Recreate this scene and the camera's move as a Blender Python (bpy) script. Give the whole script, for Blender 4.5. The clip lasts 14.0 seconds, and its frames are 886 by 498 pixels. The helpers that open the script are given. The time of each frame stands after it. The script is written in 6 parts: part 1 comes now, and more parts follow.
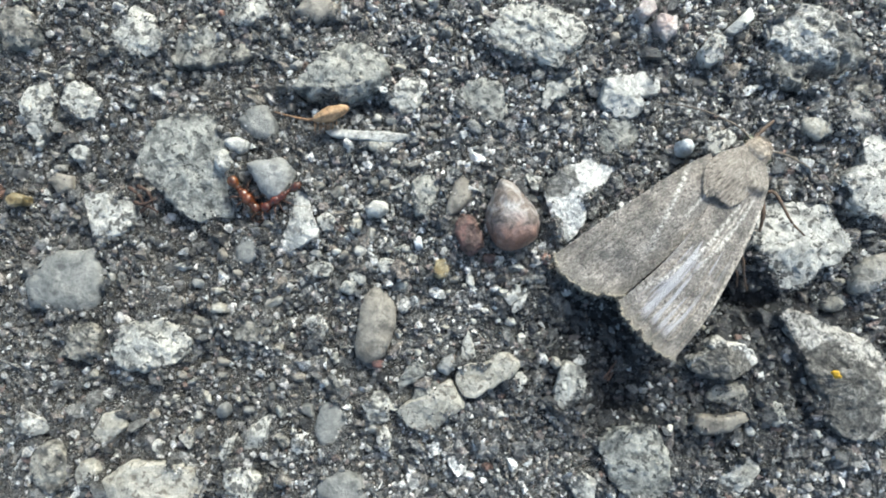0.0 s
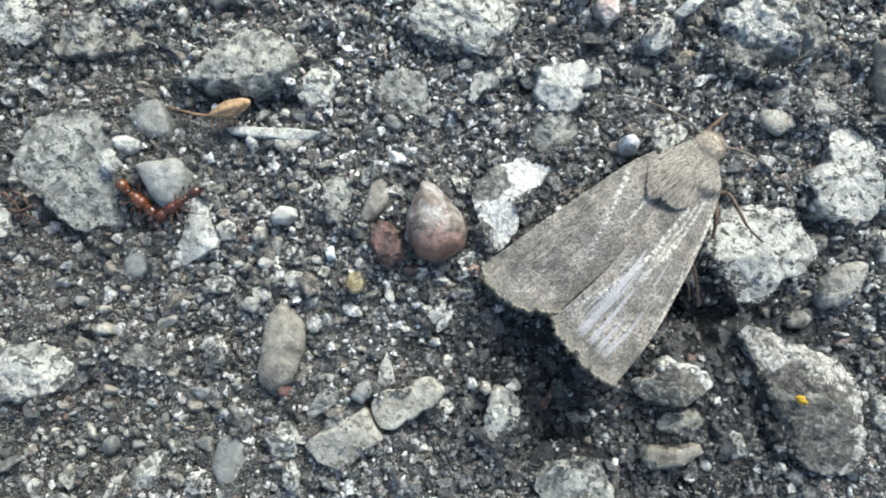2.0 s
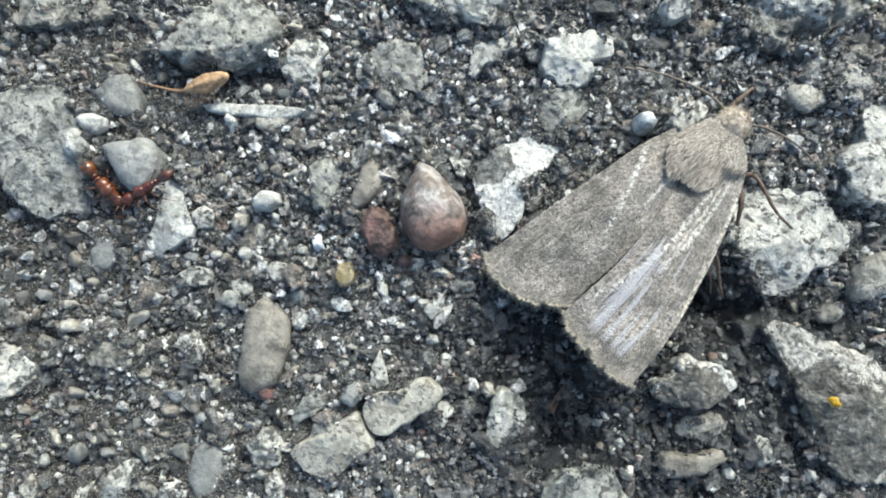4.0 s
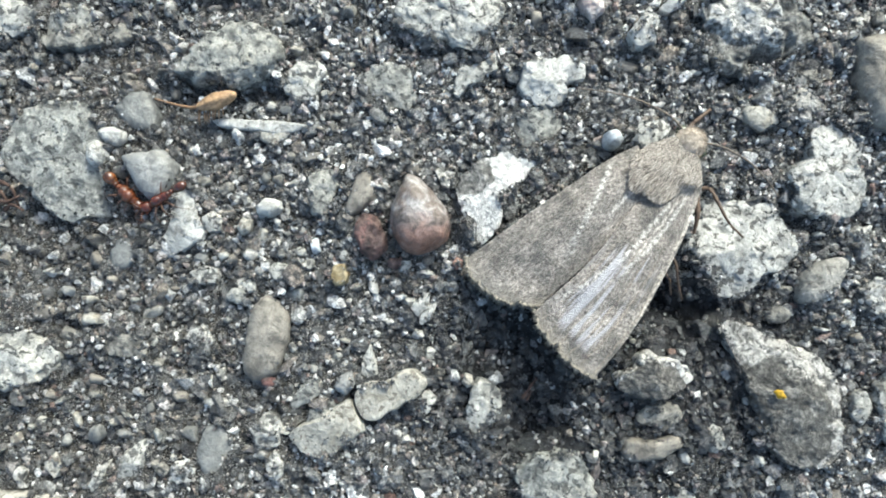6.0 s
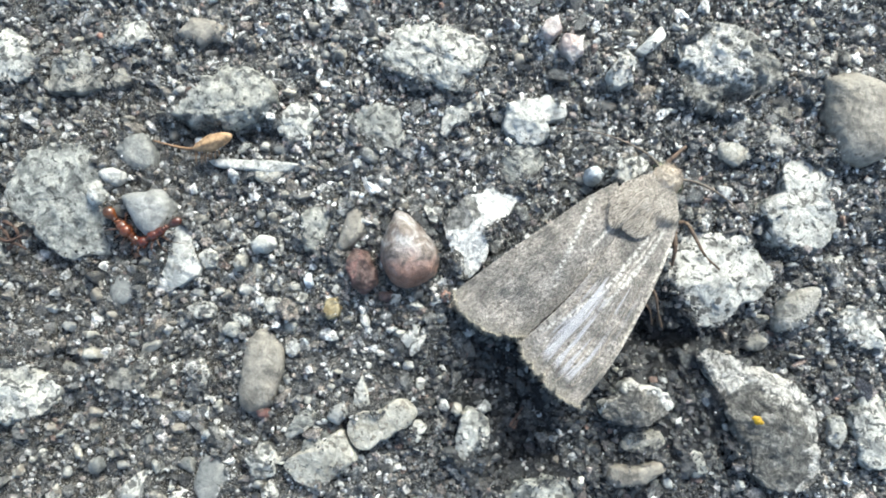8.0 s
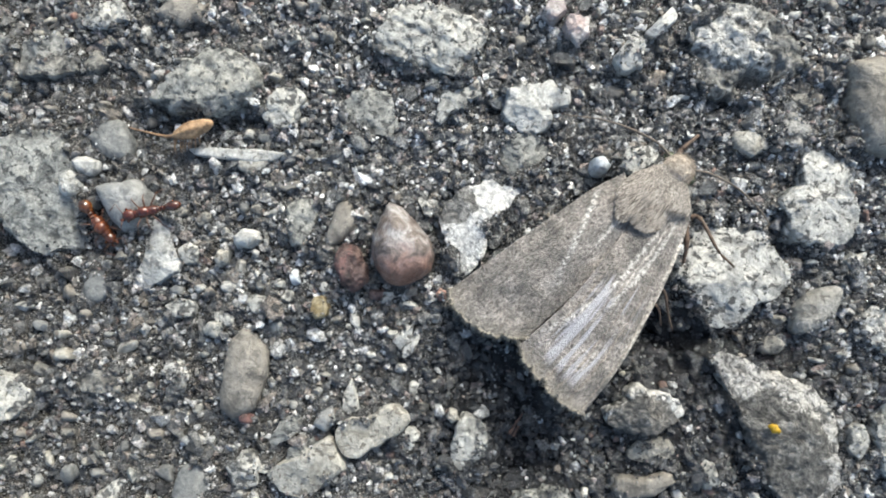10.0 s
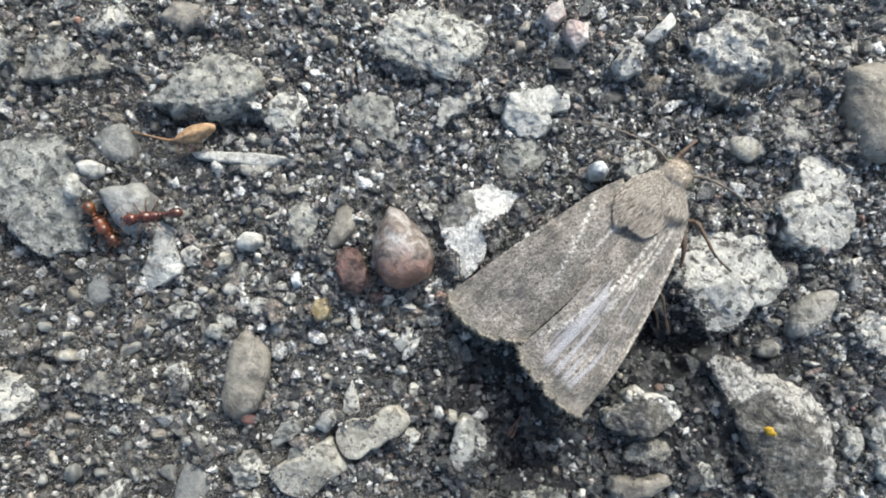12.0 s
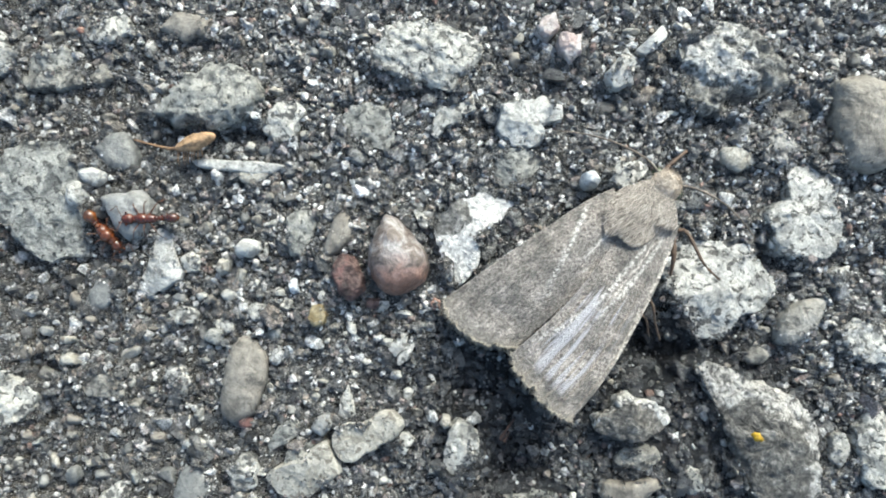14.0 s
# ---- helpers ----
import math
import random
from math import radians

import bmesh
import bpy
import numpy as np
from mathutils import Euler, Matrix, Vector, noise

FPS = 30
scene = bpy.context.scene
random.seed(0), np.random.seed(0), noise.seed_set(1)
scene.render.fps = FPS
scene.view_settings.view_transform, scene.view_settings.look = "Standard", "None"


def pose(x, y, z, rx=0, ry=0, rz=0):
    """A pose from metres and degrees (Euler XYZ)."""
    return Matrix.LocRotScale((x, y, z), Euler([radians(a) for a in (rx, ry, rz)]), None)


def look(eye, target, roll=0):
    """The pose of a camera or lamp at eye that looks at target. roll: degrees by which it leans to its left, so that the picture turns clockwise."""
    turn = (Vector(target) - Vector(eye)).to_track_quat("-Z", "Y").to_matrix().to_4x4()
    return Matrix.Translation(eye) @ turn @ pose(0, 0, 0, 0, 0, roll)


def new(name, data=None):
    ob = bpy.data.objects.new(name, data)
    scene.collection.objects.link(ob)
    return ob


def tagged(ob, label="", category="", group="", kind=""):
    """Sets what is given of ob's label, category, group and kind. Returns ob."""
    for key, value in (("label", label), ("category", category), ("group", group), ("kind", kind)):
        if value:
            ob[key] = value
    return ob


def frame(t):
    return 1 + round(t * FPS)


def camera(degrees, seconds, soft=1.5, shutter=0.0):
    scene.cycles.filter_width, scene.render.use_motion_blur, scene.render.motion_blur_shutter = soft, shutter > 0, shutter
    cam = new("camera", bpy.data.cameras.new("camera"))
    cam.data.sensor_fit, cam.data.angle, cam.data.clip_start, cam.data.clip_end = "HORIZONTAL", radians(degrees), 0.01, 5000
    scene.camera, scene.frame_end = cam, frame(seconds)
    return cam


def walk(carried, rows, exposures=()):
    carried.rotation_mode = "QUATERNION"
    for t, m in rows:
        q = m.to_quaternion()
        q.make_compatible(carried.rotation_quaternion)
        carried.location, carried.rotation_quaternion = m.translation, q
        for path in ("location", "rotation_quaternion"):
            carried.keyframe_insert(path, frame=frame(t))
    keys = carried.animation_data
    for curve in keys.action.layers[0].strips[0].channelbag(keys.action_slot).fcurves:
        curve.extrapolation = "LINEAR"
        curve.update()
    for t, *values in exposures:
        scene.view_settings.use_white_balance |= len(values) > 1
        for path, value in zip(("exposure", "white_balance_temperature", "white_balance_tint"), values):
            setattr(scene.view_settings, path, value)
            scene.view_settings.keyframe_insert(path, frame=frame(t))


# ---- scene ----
MM = 0.001

# ---- camera: a hand-held macro shot, about five centimetres over the ground ----
cam = camera(66.0, 14.0, soft=1.9)
PATH = [
    (0, -6.771, -4.903, 56.308, 2.604, 1.313, 0.072),
    (0.5, -5.243, -5.124, 53.147, 2.651, 1.707, 0.319),
    (1, -1.801, -3.082, 50.817, 2.401, 1.430, -0.193),
    (1.5, 0.194, -3.504, 51.553, 3.126, 1.328, -0.567),
    (2, -0.974, -4.632, 49.779, 3.521, 1.050, -0.314),
    (2.5, -0.225, -4.109, 46.485, 3.527, 0.757, -0.584),
    (3, 1.576, -3.644, 45.306, 3.286, 0.609, -0.761),
    (3.2, 0.342, -3.999, 45.229, 3.285, 0.426, -0.952),
    (5.3, -1.705, -5.195, 46.705, 3.162, 1.226, 0.640),
    (5.5, -1.358, -4.720, 47.230, 3.320, 0.979, 0.389),
    (6, 0.225, -4.783, 50.119, 3.100, 1.041, 0.113),
    (6.5, 0.182, -3.560, 50.121, 3.968, 0.814, -0.126),
    (7, 0.853, -3.212, 50.700, 4.078, 0.886, -0.439),
    (7.5, 1.180, -3.497, 52.112, 4.200, 0.902, -0.359),
    (8, 0.908, -3.688, 52.079, 4.558, 0.819, -0.460),
    (8.2, 1.198, -3.555, 51.466, 4.519, 0.909, -0.546),
    (10.5, 1.335, -3.385, 48.773, 3.873, 1.007, -0.236),
    (11, 1.208, -2.894, 49.232, 3.463, 1.085, -0.320),
    (11.5, 1.609, -2.692, 49.701, 3.408, 1.095, -0.244),
    (12, 1.404, -2.979, 49.332, 3.883, 1.013, -0.118),
    (12.5, 1.717, -3.285, 50.477, 3.738, 1.071, 0.095),
    (13, 1.606, -2.997, 50.461, 3.891, 1.128, 0.115),
    (13.5, 1.943, -2.795, 49.911, 3.962, 1.061, 0.138),
    (14, 1.916, -2.591, 50.308, 3.982, 1.115, 0.121),
]
LIGHT = [(0.0, 1.06, 6140, -1.0), (3.0, 1.03, 6140, -1.5), (6.5, 1.22, 6140, -1.5), (8.0, 1.33, 6140, -1.0),
         (10.5, 0.92, 6330, 3.5), (11.5, 0.92, 6330, 3.5), (12.5, 0.89, 6250, 1.5), (13.0, 0.77, 6130, -1.5), (14.0, 1.11, 6140, -0.5)]
walk(cam, [(t, pose(x * MM, y * MM, z * MM, rx, ry, rz)) for t, x, y, z, rx, ry, rz in PATH], LIGHT)

# ---- light: hazy sun from beyond the moth's head, under a bright sky ----
SUN_EL, SUN_AZ = radians(38.0), radians(28.0)      # azimuth from +y towards +x
world = bpy.data.worlds.new("sky")
scene.world = world
world.use_nodes = True
wn = world.node_tree.nodes
sky = wn.new("ShaderNodeTexSky")
sky.sky_type, sky.sun_disc = "NISHITA", False
sky.sun_elevation, sky.sun_rotation = SUN_EL, SUN_AZ
sky.air_density, sky.dust_density, sky.ozone_density = 1.0, 4.0, 1.0
world.node_tree.links.new(sky.outputs[0], wn["Background"].inputs[0])
wn["Background"].inputs[1].default_value = 0.150
sun_data = bpy.data.lights.new("sun", "SUN")
sun_data.energy, sun_data.angle, sun_data.color = 2.1, radians(13.0), (1.0, 0.955, 0.89)
sun = new("sun", sun_data)
to_sun = Vector((math.sin(SUN_AZ) * math.cos(SUN_EL), math.cos(SUN_AZ) * math.cos(SUN_EL), math.sin(SUN_EL)))
sun.matrix_world = look(to_sun * 3, (0, 0, 0))


# ---- materials ----
class Nodes:
    """A small helper to wire node materials; texture space is in millimetres."""

    def __init__(self, name, rough=0.6, specular=0.4):
        self.mat = bpy.data.materials.new(name)
        self.mat.use_nodes = True
        self.t = self.mat.node_tree
        self.bsdf = self.t.nodes["Principled BSDF"]
        self.bsdf.inputs["Roughness"].default_value = rough
        self.bsdf.inputs["Specular IOR Level"].default_value = specular
        co = self.t.nodes.new("ShaderNodeTexCoord")
        self.uv = co.outputs["UV"]
        info = self.t.nodes.new("ShaderNodeObjectInfo")
        self.rand = info.outputs["Random"]
        mad = self.t.nodes.new("ShaderNodeVectorMath")
        mad.operation = "MULTIPLY_ADD"
        mad.inputs[1].default_value = (1000, 1000, 1000)
        off = self.math("MULTIPLY", self.rand, 71.0)
        self.link(co.outputs["Object"], mad.inputs[0])
        self.link(off, mad.inputs[2])
        self.co = mad.outputs[0]

    def link(self, a, b):
        self.t.links.new(a, b)

    def put(self, socket, value):
        if isinstance(value, bpy.types.NodeSocket):
            self.link(value, socket)
        else:
            socket.default_value = value

    def math(self, op, a, b=0.0, c=0.0):
        n = self.t.nodes.new("ShaderNodeMath")
        n.operation = op
        for i, v in enumerate((a, b, c)):
            self.put(n.inputs[i], v)
        return n.outputs[0]

    def noise(self, scale, detail=4.0, rough=0.6, vec=None, warp=0.0):
        n = self.t.nodes.new("ShaderNodeTexNoise")
        n.inputs["Scale"].default_value, n.inputs["Detail"].default_value = scale, detail
        n.inputs["Roughness"].default_value, n.inputs["Distortion"].default_value = rough, warp
        self.link(vec or self.co, n.inputs["Vector"])
        return n.outputs["Fac"]

    def cells(self, scale, feature="F1"):
        n = self.t.nodes.new("ShaderNodeTexVoronoi")
        n.feature = feature
        n.inputs["Scale"].default_value = scale
        self.link(self.co, n.inputs["Vector"])
        return n.outputs["Distance"]

    def ramp(self, fac, *stops, hard=False):
        n = self.t.nodes.new("ShaderNodeValToRGB")
        els = n.color_ramp.elements
        n.color_ramp.interpolation = "CONSTANT" if hard else "LINEAR"
        while len(els) < len(stops):
            els.new(0.5)
        for e, (at, col) in zip(els, stops):
            e.position = at
            e.color = (*col, 1) if isinstance(col, tuple) else (col, col, col, 1)
        self.link(fac, n.inputs[0])
        return n.outputs[0]

    def mix(self, fac, a, b, mode="MIX"):
        n = self.t.nodes.new("ShaderNodeMix")
        n.data_type, n.blend_type = "RGBA", mode
        self.put(n.inputs[0], fac)
        for s, v in ((n.inputs[6], a), (n.inputs[7], b)):
            self.put(s, (*v, 1) if isinstance(v, tuple) else v)
        return n.outputs[2]

    def split(self, vec):
        n = self.t.nodes.new("ShaderNodeSeparateXYZ")
        self.link(vec, n.inputs[0])
        return n.outputs

    def island(self):
        return self.t.nodes.new("ShaderNodeNewGeometry").outputs["Random Per Island"]

    def colour(self, c):
        self.link(c, self.bsdf.inputs["Base Color"])

    def bump(self, height, mm=0.1, strength=1.0):
        n = self.t.nodes.new("ShaderNodeBump")
        n.inputs["Strength"].default_value, n.inputs["Distance"].default_value = strength, mm * MM
        self.link(height, n.inputs["Height"])
        self.link(n.outputs[0], self.bsdf.inputs["Normal"])


def rock(name, dark, mid, light, feature, edge=0.10, flecks=0.0, fleck_colour=(0.05, 0.05, 0.05), rough=0.7, relief=0.14, specular=0.5):
    """Stone: patches of three tones with an edge of that softness, a fine grain, and dark flecks or pits."""
    n = Nodes(name, rough, specular)
    big = n.noise(0.8 / feature, 5, 0.6, warp=0.4)
    blotch = n.noise(1.9 / feature, 5, 0.68, warp=0.7)
    fine = n.noise(4.5, 4, 0.6)
    grain = n.noise(14.0, 2, 0.5)
    c = n.ramp(big, (0.43 - edge, dark), (0.45, mid), (0.46 + edge, light))
    c = n.mix(0.8, c, n.ramp(blotch, (0.36, 0.5), (0.45, 0.92), (0.56, 1.05), (0.66, 1.2)), "MULTIPLY")
    c = n.mix(0.6, c, n.ramp(fine, (0.36, 0.65), (0.49, 1.0), (0.64, 1.2)), "MULTIPLY")
    c = n.mix(0.3, c, n.ramp(grain, (0.36, 0.6), (0.62, 1.3)), "MULTIPLY")
    pits = 0.0
    if flecks:
        soiled = n.noise(0.5, 6, 0.75, warp=0.6)
        c = n.mix(n.ramp(soiled, (0.535, 0.0), (0.59, 0.7)), c, tuple(0.16 * v / max(mid) + 0.18 * v for v in mid))
        spots = n.noise(1.7, 4, 0.62, warp=0.5)
        pits = n.ramp(spots, (0.63 - flecks, 0.0), (0.67 - flecks, 0.9))
        c = n.mix(pits, c, fleck_colour)
    n.colour(c)
    relief_height = n.math("ADD", n.math("MULTIPLY", big, 1.0), n.math("MULTIPLY_ADD", fine, 0.35, n.math("MULTIPLY", grain, 0.12)))
    n.bump(n.math("SUBTRACT", n.math("ADD", relief_height, n.math("MULTIPLY", blotch, 0.7)), n.math("MULTIPLY", pits, 0.25)), relief)
    return n.mat


ROCKS = {
    "pale": rock("pale_stone", (0.151, 0.152, 0.141), (0.340, 0.333, 0.303), (0.43, 0.42, 0.38), 1.1, 0.07, 0.09, (0.048, 0.047, 0.045), 0.62, 0.28),
    "white": rock("white_stone", (0.232, 0.230, 0.211), (0.335, 0.329, 0.304), (0.445, 0.434, 0.398), 1.1, 0.07, 0.085, (0.055, 0.051, 0.046), 0.6, 0.26),
    "chalk": rock("chalk_white_stone", (0.320, 0.319, 0.300), (0.360, 0.355, 0.329), (0.446, 0.438, 0.409), 1.3, 0.09, 0.04, (0.202, 0.190, 0.173), rough=0.6, relief=0.2),
    "cream": rock("cream_stone", (0.202, 0.185, 0.149), (0.309, 0.293, 0.250), (0.331, 0.316, 0.277), 1.2, 0.09, 0.07, (0.121, 0.105, 0.086), 0.65, 0.2),
    "speck": rock("speckled_stone", (0.101, 0.100, 0.092), (0.212, 0.212, 0.192), (0.320, 0.313, 0.281), 0.8, 0.09, 0.075, (0.045, 0.045, 0.043), 0.62, 0.26),
    "warm": rock("warm_grey_stone", (0.121, 0.113, 0.099), (0.212, 0.202, 0.179), (0.300, 0.286, 0.256), 1.1, 0.10, 0.04, (0.081, 0.075, 0.067), 0.65, 0.28),
    "crumb": rock("crumbly_stone", (0.051, 0.048, 0.042), (0.151, 0.143, 0.125), (0.300, 0.286, 0.250), 0.8, 0.11, 0.05, (0.030, 0.030, 0.029), 0.65, 0.4),
    "dim": rock("dull_rough_stone", (0.080, 0.081, 0.075), (0.169, 0.171, 0.158), (0.317, 0.314, 0.284), 0.8, 0.09, 0.07, (0.045, 0.045, 0.041), 0.6, 0.26),
    "grey": rock("grey_stone", (0.073, 0.075, 0.073), (0.130, 0.132, 0.125), (0.202, 0.200, 0.186), 1.6, 0.14, rough=0.6, relief=0.12),
    "tangrey": rock("tan_grey_stone", (0.075, 0.067, 0.056), (0.132, 0.119, 0.100), (0.210, 0.192, 0.163), 1.3, 0.11, 0.01, (0.080, 0.070, 0.060), 0.62, 0.14),
    "blue": rock("blue_grey_stone", (0.138, 0.140, 0.135), (0.186, 0.187, 0.181), (0.240, 0.240, 0.231), 1.8, 0.16, rough=0.55, relief=0.12),
    "bluew": rock("bluish_white_stone", (0.317, 0.342, 0.370), (0.432, 0.456, 0.472), (0.547, 0.556, 0.554), 0.8, 0.14, rough=0.5, relief=0.1),
    "rosew": rock("rose_white_stone", (0.300, 0.207, 0.190), (0.331, 0.271, 0.254), (0.432, 0.392, 0.366), 1.2, 0.10, 0.02, rough=0.6),
    "maroon": rock("maroon_stone", (0.022, 0.012, 0.012), (0.054, 0.027, 0.024), (0.125, 0.083, 0.073), 0.6, 0.09, 0.03, (0.030, 0.020, 0.019), 0.6, 0.3),
    "rust": rock("rust_stone", (0.101, 0.050, 0.038), (0.202, 0.100, 0.077), (0.323, 0.200, 0.154), 0.5, rough=0.6),
    "olive": rock("olive_stone", (0.075, 0.052, 0.022), (0.165, 0.125, 0.057), (0.23, 0.19, 0.11), 0.6, rough=0.45, relief=0.08, specular=0.5),
}


def pink_pebble():
    """Quartz pebble: milky grey with dark specks, stained red-brown along one end."""
    n = Nodes("pink_quartz", 0.42, 0.4)
    _, y, _ = n.split(n.t.nodes["Texture Coordinate"].outputs["Object"])
    cloud = n.noise(0.7, 6, 0.65, warp=0.9)
    fine = n.noise(3.5, 4, 0.65)
    c = n.ramp(cloud, (0.40, (0.10, 0.078, 0.066)), (0.46, (0.165, 0.135, 0.12)), (0.52, (0.215, 0.19, 0.178)), (0.60, (0.34, 0.325, 0.315)))
    end = n.math("ADD", n.math("MULTIPLY", y, -200.0), n.math("MULTIPLY_ADD", cloud, 1.6, -0.75))
    c = n.mix(n.ramp(end, (0.08, 0.0), (0.35, 0.65)), c, (0.225, 0.098, 0.058))
    c = n.mix(n.ramp(n.noise(1.3, 5, 0.75), (0.6, 0.0), (0.66, 0.5)), c, (0.08, 0.065, 0.055))
    n.colour(n.mix(0.7, c, n.ramp(fine, (0.3, 0.55), (0.55, 1.0), (0.75, 1.5)), "MULTIPLY"))
    n.bump(fine, 0.10)
    return n.mat


ROCKS["pink"] = pink_pebble()


def crusted(name, centre, reach, fade, dark, light, outer=True, clean=False):
    """Mottled rock with a pale weathered crust beyond (or within) a distance of a point in the stone's own millimetres."""
    n = Nodes(name, 0.62, 0.45)
    x, y, _ = n.split(n.t.nodes["Texture Coordinate"].outputs["Object"])
    dx = n.math("MULTIPLY_ADD", x, 1000.0, -centre[0])
    dy = n.math("MULTIPLY_ADD", y, 1000.0, -centre[1])
    far = n.math("SQRT", n.math("ADD", n.math("MULTIPLY", dx, dx), n.math("MULTIPLY", dy, dy)))
    big = n.noise(0.55, 6, 0.66, warp=1.0)
    fine = n.noise(3.0, 5, 0.65)
    pits = n.noise(1.5, 5, 0.66, warp=1.0)
    edge = n.math("MULTIPLY_ADD", big, 9.0 * fade, n.math("SUBTRACT", far, reach + 4.5 * fade))
    if not outer:
        edge = n.math("SUBTRACT", n.math("MULTIPLY_ADD", big, 9.0 * fade, reach - 4.5 * fade), far)
    mottle = n.noise(1.0, 6, 0.7, warp=0.8)
    low = n.ramp(mottle, (0.38, tuple(v * 0.3 for v in dark)), (0.47, dark), (0.56, tuple(v * 1.5 for v in dark)), (0.64, tuple(v * 0.65 for v in light)))
    high = n.ramp(mottle, (0.37, dark), (0.42, tuple(v * 0.6 for v in light)), (0.48, tuple(v * 0.9 for v in light)), (0.58, tuple(v * 1.12 for v in light)))
    if clean:
        high = n.ramp(mottle, (0.34, tuple(v * 0.82 for v in light)), (0.44, light), (0.6, tuple(v * 1.08 for v in light)))
    c = n.mix(n.ramp(edge, (0.0, 0.0), (0.3 * fade, 0.95)), low, high)
    c = n.mix(n.ramp(pits, (0.63, 0.0), (0.68, 0.4)) if clean else n.ramp(pits, (0.555, 0.0), (0.59, 0.85)), c, (0.055, 0.052, 0.048))
    c = n.mix(0.8, c, n.ramp(fine, (0.36, 0.45), (0.5, 1.0), (0.64, 1.5)), "MULTIPLY")
    n.colour(c)
    n.bump(n.math("ADD", n.math("MULTIPLY", pits, -1.2), n.math("MULTIPLY_ADD", fine, 0.5, big)), 0.36)
    return n.mat


ROCKS["ridge"] = crusted("rock_with_pale_ridge", (-1.9, -1.7), 4.5, 0.5, (0.085, 0.081, 0.073), (0.385, 0.371, 0.344))
ROCKS["edge"] = crusted("rock_with_pale_edge", (-0.3, -1.4), 2.65, 0.2, (0.10, 0.094, 0.084), (0.50, 0.487, 0.456))
ROCKS["boot"] = crusted("grey_rock_with_white_edge", (-1.23, 1.41), 1.55, 0.3, (0.15, 0.146, 0.137), (0.54, 0.532, 0.51), clean=True)
ROCKS["cavity"] = crusted("crumbling_rock_with_white_crust", (-0.7, 0.9), 2.7, 0.9, (0.15, 0.146, 0.132), (0.47, 0.46, 0.43), outer=False)
ROCKS["groove"] = ROCKS["pale"]


def bitumen_and_shade(n):
    """0 to 1: where ground and grains are darkened, part tarry binder, part painted shade of the moth; a patch with
    ragged edges beside the moth.
    """
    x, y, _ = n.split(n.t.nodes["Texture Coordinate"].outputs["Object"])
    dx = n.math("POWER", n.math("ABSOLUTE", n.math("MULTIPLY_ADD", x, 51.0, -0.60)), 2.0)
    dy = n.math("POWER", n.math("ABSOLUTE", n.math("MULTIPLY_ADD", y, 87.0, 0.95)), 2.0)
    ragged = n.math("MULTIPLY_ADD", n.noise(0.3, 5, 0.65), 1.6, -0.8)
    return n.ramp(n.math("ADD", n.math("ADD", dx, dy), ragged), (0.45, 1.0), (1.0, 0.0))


def soil(n):
    """0 to 1: where soil is trodden into the surface and dusts its grains; a wide patch with ragged edges beside the ants."""
    x, y, _ = n.split(n.t.nodes["Texture Coordinate"].outputs["Object"])
    dx = n.math("POWER", n.math("ABSOLUTE", n.math("MULTIPLY_ADD", x, 34.0, 1.15)), 2.0)
    dy = n.math("POWER", n.math("ABSOLUTE", n.math("MULTIPLY_ADD", y, 28.0, 0.1)), 2.0)
    ragged = n.math("MULTIPLY_ADD", n.noise(0.22, 5, 0.6), 2.4, -0.4)
    return n.ramp(n.math("SUBTRACT", ragged, n.math("ADD", dx, dy)), (0.2, 0.0), (0.6, 1.0))


def grit_material(name, specular=0.5, by_island=True):
    """Crushed sand and chips in the binder, each grain in a tone of its own."""
    n = Nodes(name, 0.27, specular)
    pick = n.island() if by_island else n.rand
    tone = n.ramp(pick, (0.0, (0.036, 0.036, 0.037)), (0.30, (0.08, 0.081, 0.081)), (0.48, (0.14, 0.14, 0.136)), (0.60, (0.235, 0.232, 0.222)), (0.70, (0.22, 0.192, 0.16)),
                  (0.75, (0.20, 0.165, 0.155)), (0.80, (0.34, 0.338, 0.327)), (0.88, (0.54, 0.535, 0.52)), (0.96, (0.68, 0.675, 0.66)), (0.997, (0.15, 0.09, 0.07)))
    fine = n.noise(6.0, 4, 0.7)
    shine = n.math("FRACT", n.math("MULTIPLY", pick, 37.0))
    n.put(n.bsdf.inputs["Roughness"], n.ramp(shine, (0.0, 0.06), (0.6, 0.13), (1.0, 0.4)))
    tone = n.mix(0.8, tone, n.ramp(n.noise(1.6, 5, 0.7), (0.38, 0.4), (0.5, 1.0), (0.62, 1.8)), "MULTIPLY")
    if by_island:
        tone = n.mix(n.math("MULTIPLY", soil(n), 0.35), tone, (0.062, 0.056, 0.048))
        # darkens most grains: tarry film, with the moth's shade painted in
        dimmed = n.ramp(n.math("FRACT", n.math("MULTIPLY", pick, 13.0)), (0.72, 0.88), (0.82, 0.2))
        tone = n.mix(n.math("MULTIPLY", bitumen_and_shade(n), dimmed), tone, (0.030, 0.031, 0.033))
    n.colour(n.mix(0.8, tone, n.ramp(fine, (0.36, 0.3), (0.5, 0.9), (0.64, 1.7)), "MULTIPLY"))
    n.bump(n.math("MULTIPLY_ADD", n.noise(15.0, 2, 0.5), 0.6, fine), 0.2)
    return n.mat


